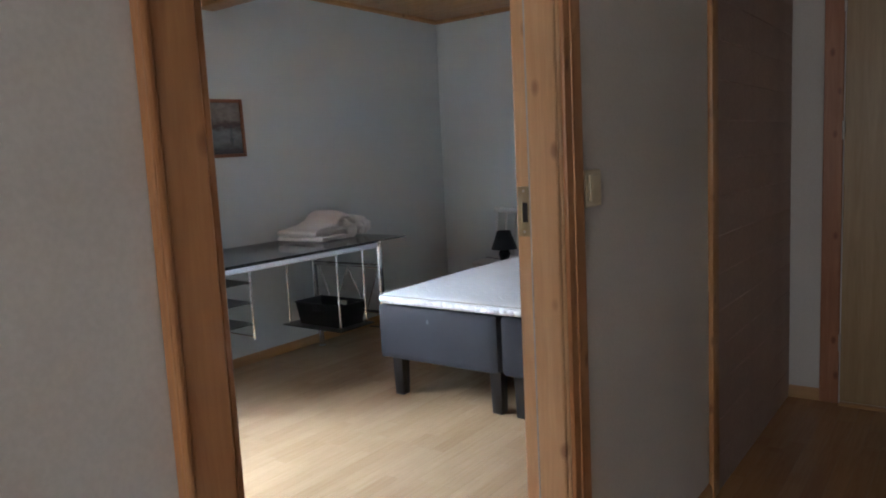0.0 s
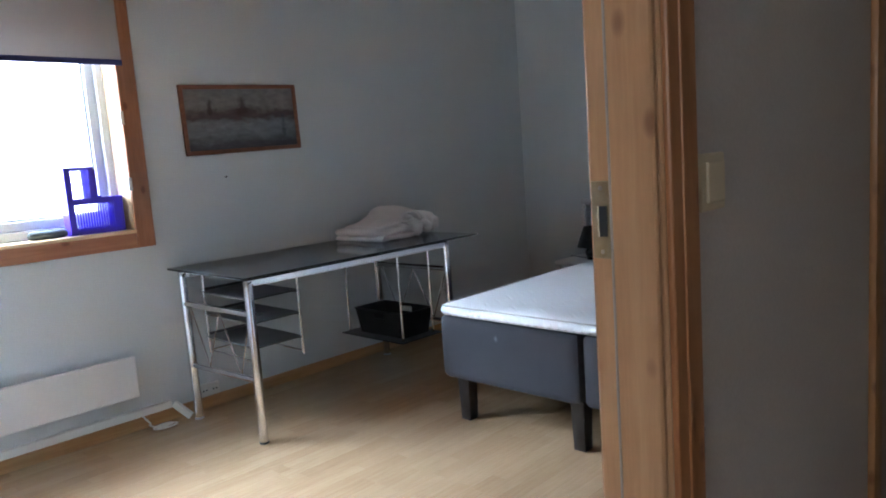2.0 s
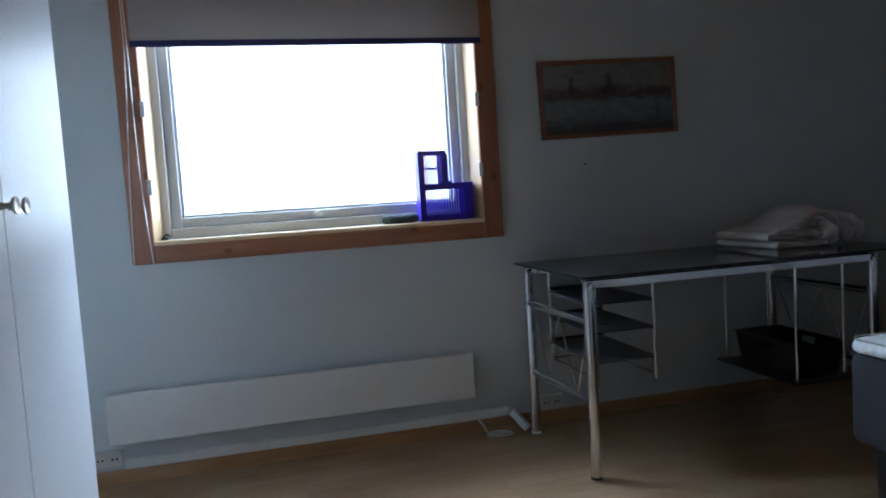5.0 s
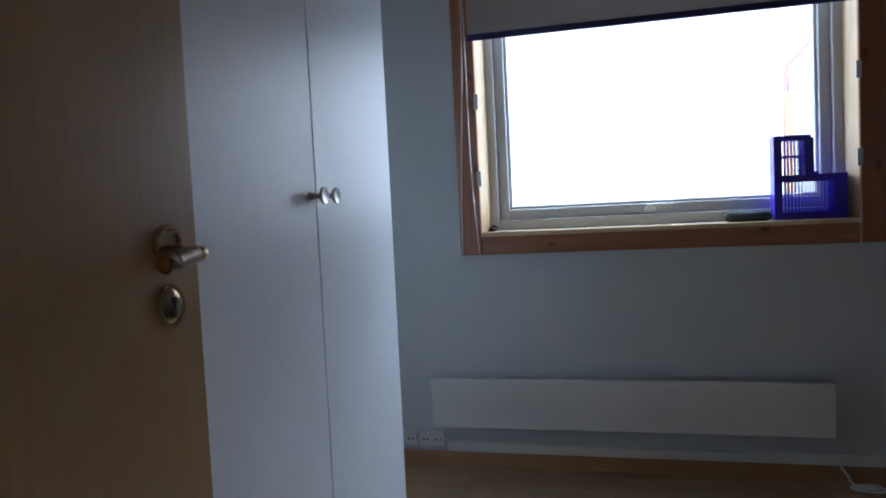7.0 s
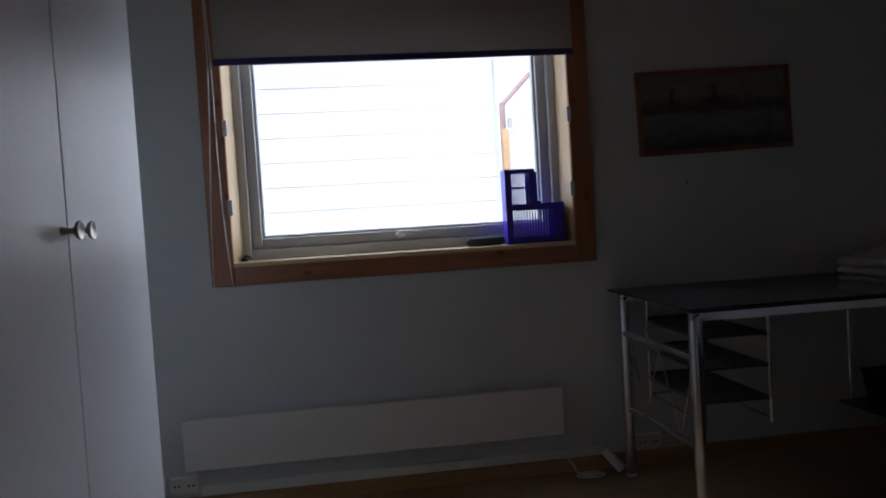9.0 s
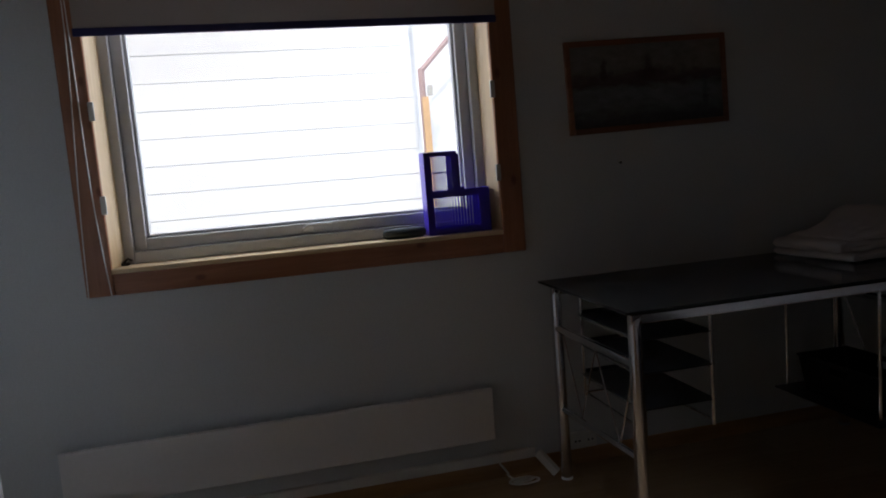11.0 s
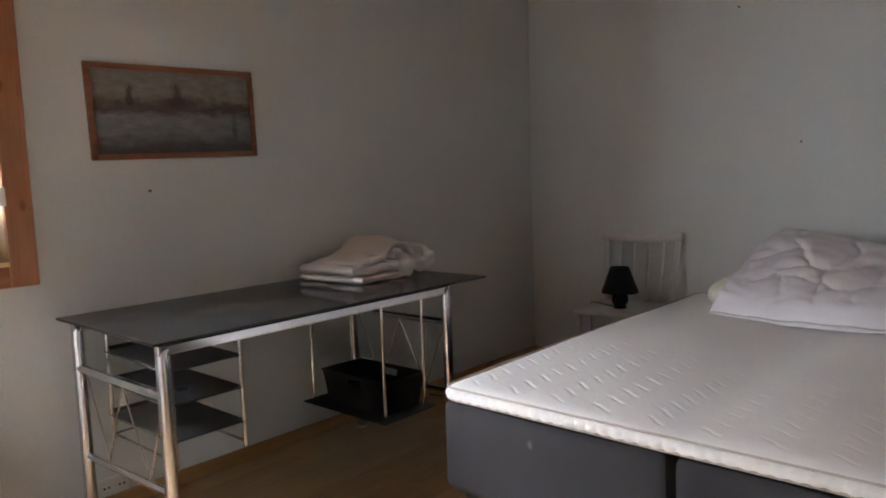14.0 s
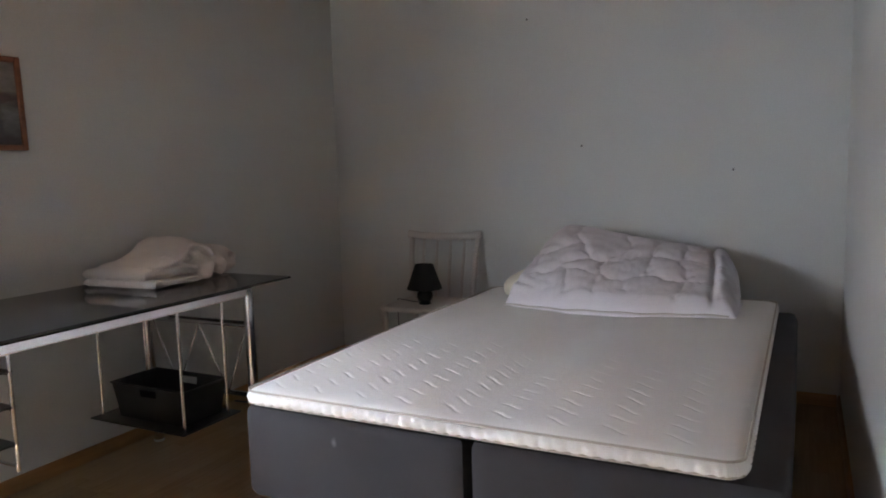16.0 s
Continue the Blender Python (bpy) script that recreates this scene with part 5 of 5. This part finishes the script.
# ---- roller blind ----
def blind():
    ob = thing("roller_blind", (0.03, -3.77, 1.75), "half-lowered taupe roller blind with a navy hem", "blind")
    y0, y1 = -4.486, -3.052
    bm = bmesh.new()
    n = 24
    rows = []
    for k in range(n + 1):
        y = y0 + (y1 - y0) * k / n
        w = 0.0015 * math.sin(k * 0.8)
        rows.append([bm.verts.new((0.028 + dx + w, y, z)) for dx, z in ((0, 1.768), (0, 2.10), (0.0015, 2.10), (0.0015, 1.768))])
    for a, b in zip(rows, rows[1:]):
        for q in range(4):
            bm.faces.new((a[q], a[(q + 1) % 4], b[(q + 1) % 4], b[q]))
    bm.faces.new(rows[0])
    bm.faces.new(rows[-1][::-1])
    part("fabric", bm, BLIND, ob)
    bm = bmesh.new()
    add_box(bm, (0.0245, y0 - 0.003, 1.742), (0.034, y1 + 0.003, 1.7685), 0.004, 2)
    part("hem_bar", bm, BLIND_EDGE, ob, "navy blue hem bar")
    bar_part("roller", [(0.045, y0 - 0.01, 2.105), (0.045, y1 + 0.01, 2.105)], 0.02, BLIND, ob, seg=20)
    for y in (y0 - 0.014, y1 + 0.011):
        box_part("bracket", (0.0205, y, 2.075), (0.07, y + 0.003, 2.135), PLASTIC_WHITE, ob)
    for ya, yb in ((-4.512, -4.545), (-4.506, -4.472)):
        pts = [(0.046, ya, 2.1)]
        for k in range(1, 15):
            f = k / 14
            pts.append((0.036 + 0.004 * math.sin(f * 5), ya + (yb - ya) * f ** 2 + 0.006 * math.sin(f * 6.0), 2.1 - 1.215 * f))
        bar_part("pull_cord", pts, 0.0022, PLASTIC_WHITE, ob, "thin white pull cord", 6)


blind()


# ---- things on the sill ----
def magazine_file():
    ob = thing("magazine_file", (-0.05, -3.23, 0.9752), "blue slotted plastic magazine file standing on the window sill", "magazine file")
    z0 = 0.9752
    ya, ym, yb = -3.358, -3.222, -3.112
    zt, zl = 1.286, 1.142
    def side(x):
        bm = bmesh.new()
        def b(y0, y1, u0, u1, t=0.003):
            add_box(bm, (x, y0, u0), (x + t, y1, u1))
        yc, ye = ym - 0.033, yb - 0.044
        b(ya, yb, z0, z0 + 0.026)
        b(ya, ya + 0.028, z0 + 0.026, zt)
        b(yc, ym, zl - 0.002, zt - 0.012)
        b(ya + 0.028, ym - 0.008, zt - 0.016, zt)
        b(ya + 0.028, yb, zl - 0.028, zl - 0.002)
        b(ye, yb, z0 + 0.026, zl - 0.028)
        b(ya + 0.028, yc, 1.205, 1.212)
        b(ym, ym + 0.014, zl - 0.002, zl + 0.008)
        slats = []
        y = ya + 0.028
        while y < ye - 0.008:
            y += 0.0118
            slats.append((y, z0 + 0.026, zl - 0.028))
            if y < yc - 0.002:
                slats.append((y, zl - 0.002, 1.205))
                slats.append((y, 1.212, zt - 0.016))
        panel = part("side_panel", bm, BLUE_PLASTIC, ob)
        for y, u0, u1 in slats:
            box_part("slat", (x + 0.0002, y - 0.0034, u0 + 0.0002), (x + 0.0028, y, u1 - 0.0002), BLUE_PLASTIC, panel)
    side(-0.012)
    side(-0.088)
    box_part("back_panel", (-0.085, ya, z0), (-0.012, ya + 0.003, zt), BLUE_PLASTIC, ob)
    box_part("front_panel", (-0.085, yb - 0.003, z0), (-0.012, yb, zl), BLUE_PLASTIC, ob)
    box_part("bottom", (-0.085, ya + 0.003, z0), (-0.012, yb - 0.003, z0 + 0.003), BLUE_PLASTIC, ob)


magazine_file()

felt = thing("board_eraser", (-0.04, -3.445, 0.9752), "dark grey oval felt pad lying on the window sill", "felt pad")
bm = bmesh.new()
soft_box(bm, (-0.075, -3.527, 0.9755), (-0.012, -3.366, 1.012), 0.017, puff=0.003)
for v in bm.verts:
    v.co.x = -0.0435 + (v.co.x + 0.0435) * math.sqrt(max(0.15, 1 - ((v.co.y + 3.4465) / 0.095) ** 2))
part("pad", bm, SPONGE, felt)

latch = thing("window_latch", (-0.08, -4.43, 0.9752), "small dark metal latch in the corner of the sill", "latch")
bm = bmesh.new()
add_box(bm, (-0.088, -4.452, 0.9753), (-0.06, -4.425, 0.985), 0.003)
sweep(bm, [(-0.074, -4.445, 0.985), (-0.07, -4.43, 0.998), (-0.066, -4.415, 0.99)], 0.004, 8)
part("body", bm, BLACK_METAL, latch)


# ---- wardrobe ----
def wardrobe():
    x0, x1, y0, y1, h = 0.94, 1.956, YB + 0.004, -4.54, 2.08
    ob = thing("wardrobe", ((x0 + x1) / 2, (y0 + y1) / 2, 0), "tall white lacquered two-door wardrobe with round knobs", "wardrobe")
    yd = y1 - 0.019
    box_part("side_panel", (x0, y0, 0), (x0 + 0.018, yd - 0.001, h), WHITE, ob, 0.001)
    box_part("side_panel", (x1 - 0.018, y0, 0), (x1, yd - 0.001, h), WHITE, ob, 0.001)
    box_part("top_panel", (x0 + 0.0185, y0, h - 0.018), (x1 - 0.0185, yd - 0.001, h), WHITE, ob, 0.001)
    box_part("back_panel", (x0 + 0.0185, y0, 0.07), (x1 - 0.0185, y0 + 0.006, h - 0.0185), WHITE, ob)
    box_part("plinth", (x0 + 0.0185, yd - 0.05, 0), (x1 - 0.0185, yd - 0.034, 0.066), WHITE, ob)
    box_part("shelf", (x0 + 0.0185, y0 + 0.007, 0.068), (x1 - 0.0185, yd - 0.002, 0.084), WHITE, ob)
    seam = 1.448
    for a, b, kx in ((x0 + 0.001, seam - 0.0015, seam - 0.032), (seam + 0.0015, x1 - 0.001, seam + 0.032)):
        door = box_part("door", (a, yd, 0.07), (b, y1, h - 0.003), WHITE, ob, 0.002, seg=2)
        bm = bmesh.new()
        lathe(bm, [(0.009, 0.0), (0.0075, 0.006), (0.0055, 0.016), (0.006, 0.024), (0.016, 0.029), (0.0185, 0.033), (0.0175, 0.036), (0.013, 0.0355), (0.010, 0.034)], 24, (kx, y1 + 0.0002, 1.118), "Y")
        part("knob", bm, STEEL, door, "round satin metal knob")


wardrobe()


# ---- hallway details ----
sw = thing("light_switch", (XH, -3.45, 1.156), "yellowed plastic rocker light switch beside the door frame", "switch")
box_part("plate", (XH + 0.0005, -3.493, 1.112), (XH + 0.010, -3.409, 1.198), SWITCH_PLASTIC, sw, 0.004, seg=2)
box_part("rocker", (XH + 0.0102, -3.481, 1.124), (XH + 0.0155, -3.421, 1.186), SWITCH_PLASTIC, sw, 0.003, seg=2)

bm = bmesh.new()
add_box(bm, (XH + 0.0005, -2.545, 0.0), (XH + 0.018, -2.475, ZC - 0.001), 0.004, 2)
tagged(finish("trim", bm, PINE_Z), "pine trim strip between wallpaper and boarded wall", "trim", kind="structure")
bm = bmesh.new()
add_box(bm, (XH + 0.0005, -2.474, 0.0), (XH + 0.004, HY1 - 0.0005, ZC - 0.001))
PANELWALL = tagged(finish("panelling", bm, PANEL_DARK, 0), "grey stained horizontal tongue-and-groove boarding in the hallway", "panelling", kind="structure")
bm = bmesh.new()
add_box(bm, (0, 0, 0), (0.011, 1.19, 0.1318), 0.0018)
board = part("plank", bm, PANEL_DARK, PANELWALL)
board.location = (XH + 0.0042, -2.4735, 0.002)
for k in range(1, 18):
    b = board.copy()
    scene.collection.objects.link(b)
    b.location = (XH + 0.0042, -2.4735, 0.002 + 0.1325 * k)


def hall_door():
    d = thing("door_2", (3.6, HY1, 0), "closed pale yellow flush door in a dark pine frame at the hallway end", "door")
    d["kind"] = "structure"
    y = HY1
    box_part("casing", (3.145, y - 0.018, 0), (3.225, y - 0.0005, 2.15), CASING_Z, d, 0.004, seg=2)
    box_part("casing", (4.105, y - 0.018, 0), (4.185, y - 0.0005, 2.15), CASING_Z, d, 0.004, seg=2)
    box_part("head_casing", (3.226, y - 0.018, 2.07), (4.104, y - 0.0005, 2.15), CASING_Y, d, 0.004, seg=2)
    box_part("door_leaf", (3.231, y - 0.010, 0.012), (4.099, y - 0.0005, 2.065), PALEDOOR, d, 0.002)
    for z in (0.255, 1.24, 1.8):
        bar_part("hinge", [(3.228, y - 0.016, z), (3.228, y - 0.016, z + 0.08)], 0.006, STEEL, d)
    box_part("threshold", (3.231, y - 0.05, 0.0003), (4.099, y - 0.0105, 0.012), BASE_X, d, 0.003)


hall_door()

# unseen window, added to hold the hallway's fill lamp
hw = thing("window_2", (3.75, HY0, 1.6), "assumed unseen hallway window in a painted frame around the fill lamp", "window")
hw["kind"] = "structure"
for nm, lo, hi in (("window_frame", (3.3, HY0 - 0.07, 1.1), (3.345, HY0 - 0.02, 2.1)), ("window_frame", (4.155, HY0 - 0.07, 1.1), (4.2, HY0 - 0.02, 2.1)), ("window_frame", (3.3455, HY0 - 0.07, 1.1), (4.1545, HY0 - 0.02, 1.145)), ("window_frame", (3.3455, HY0 - 0.07, 2.055), (4.1545, HY0 - 0.02, 2.1))):
    box_part(nm, lo, hi, WINDOW_PAINT, hw, 0.003)
p2 = box_part("pane", (3.345, HY0 - 0.05, 1.145), (4.155, HY0 - 0.045, 2.055), GLASS, hw)
p2.visible_shadow = False

# nails left in the walls
for x, z in ((1.63, 1.31), (1.323, 2.015), (2.401, 1.163)):
    bm = bmesh.new()
    lathe(bm, [(0.003, -0.016), (0.0055, -0.0155), (0.0055, -0.013), (0.0022, -0.0125), (0.0022, 0.0)], 10, (x, -0.0003, z), "Y")
    tagged(finish("nail", bm, NAIL), "small dark nail sticking out of the painted wall", "nail", "nails in the walls")
for y, z in ((-2.572, 1.19),):
    bm = bmesh.new()
    lathe(bm, [(0.0022, 0.0), (0.0022, 0.0125), (0.0055, 0.013), (0.0055, 0.0155), (0.003, 0.016)], 10, (0.0003, y, z), "X")
    tagged(finish("nail", bm, NAIL), "small dark nail sticking out of the painted wall", "nail", "nails in the walls")


# ---- parquet boards ----
BOARD_W, BOARD_L = 0.193, 1.28
board_meshes = {}


def floor_board(x0, x1, y0, y1, material):
    key = (round(x1 - x0, 4), round(y1 - y0, 4), material.name)
    if key not in board_meshes:
        bm = bmesh.new()
        add_box(bm, (0, 0, -0.0125), (key[0] - 0.0003, key[1] - 0.0003, 0.0))
        bmesh.ops.recalc_face_normals(bm, faces=bm.faces)
        me = bpy.data.meshes.new("floorboard")
        bm.to_mesh(me)
        bm.free()
        me.materials.append(material)
        board_meshes[key] = me
    ob = new("floorboard", board_meshes[key])
    ob.location = (x0, y0, 0)
    ob.parent = FLOOR


def lay(xa, xb, ya, yb, seed, material):
    col, x = 0, xa
    while x < xb - 0.01:
        w = min(BOARD_W, xb - x)
        y = ya - ((col * 0.43 + seed) % 1.0) * BOARD_L
        while y < yb:
            a, b = max(y, ya), min(y + BOARD_L, yb)
            if b - a > 0.02:
                floor_board(x, x + w, a, b, material)
            y += BOARD_L
        x += w
        col += 1


lay(0.0, 2.895, YB, 0.0, 0.2, PARQUET)
lay(2.997, HX, HY0, HY1, 0.6, PARQUET_HALL)
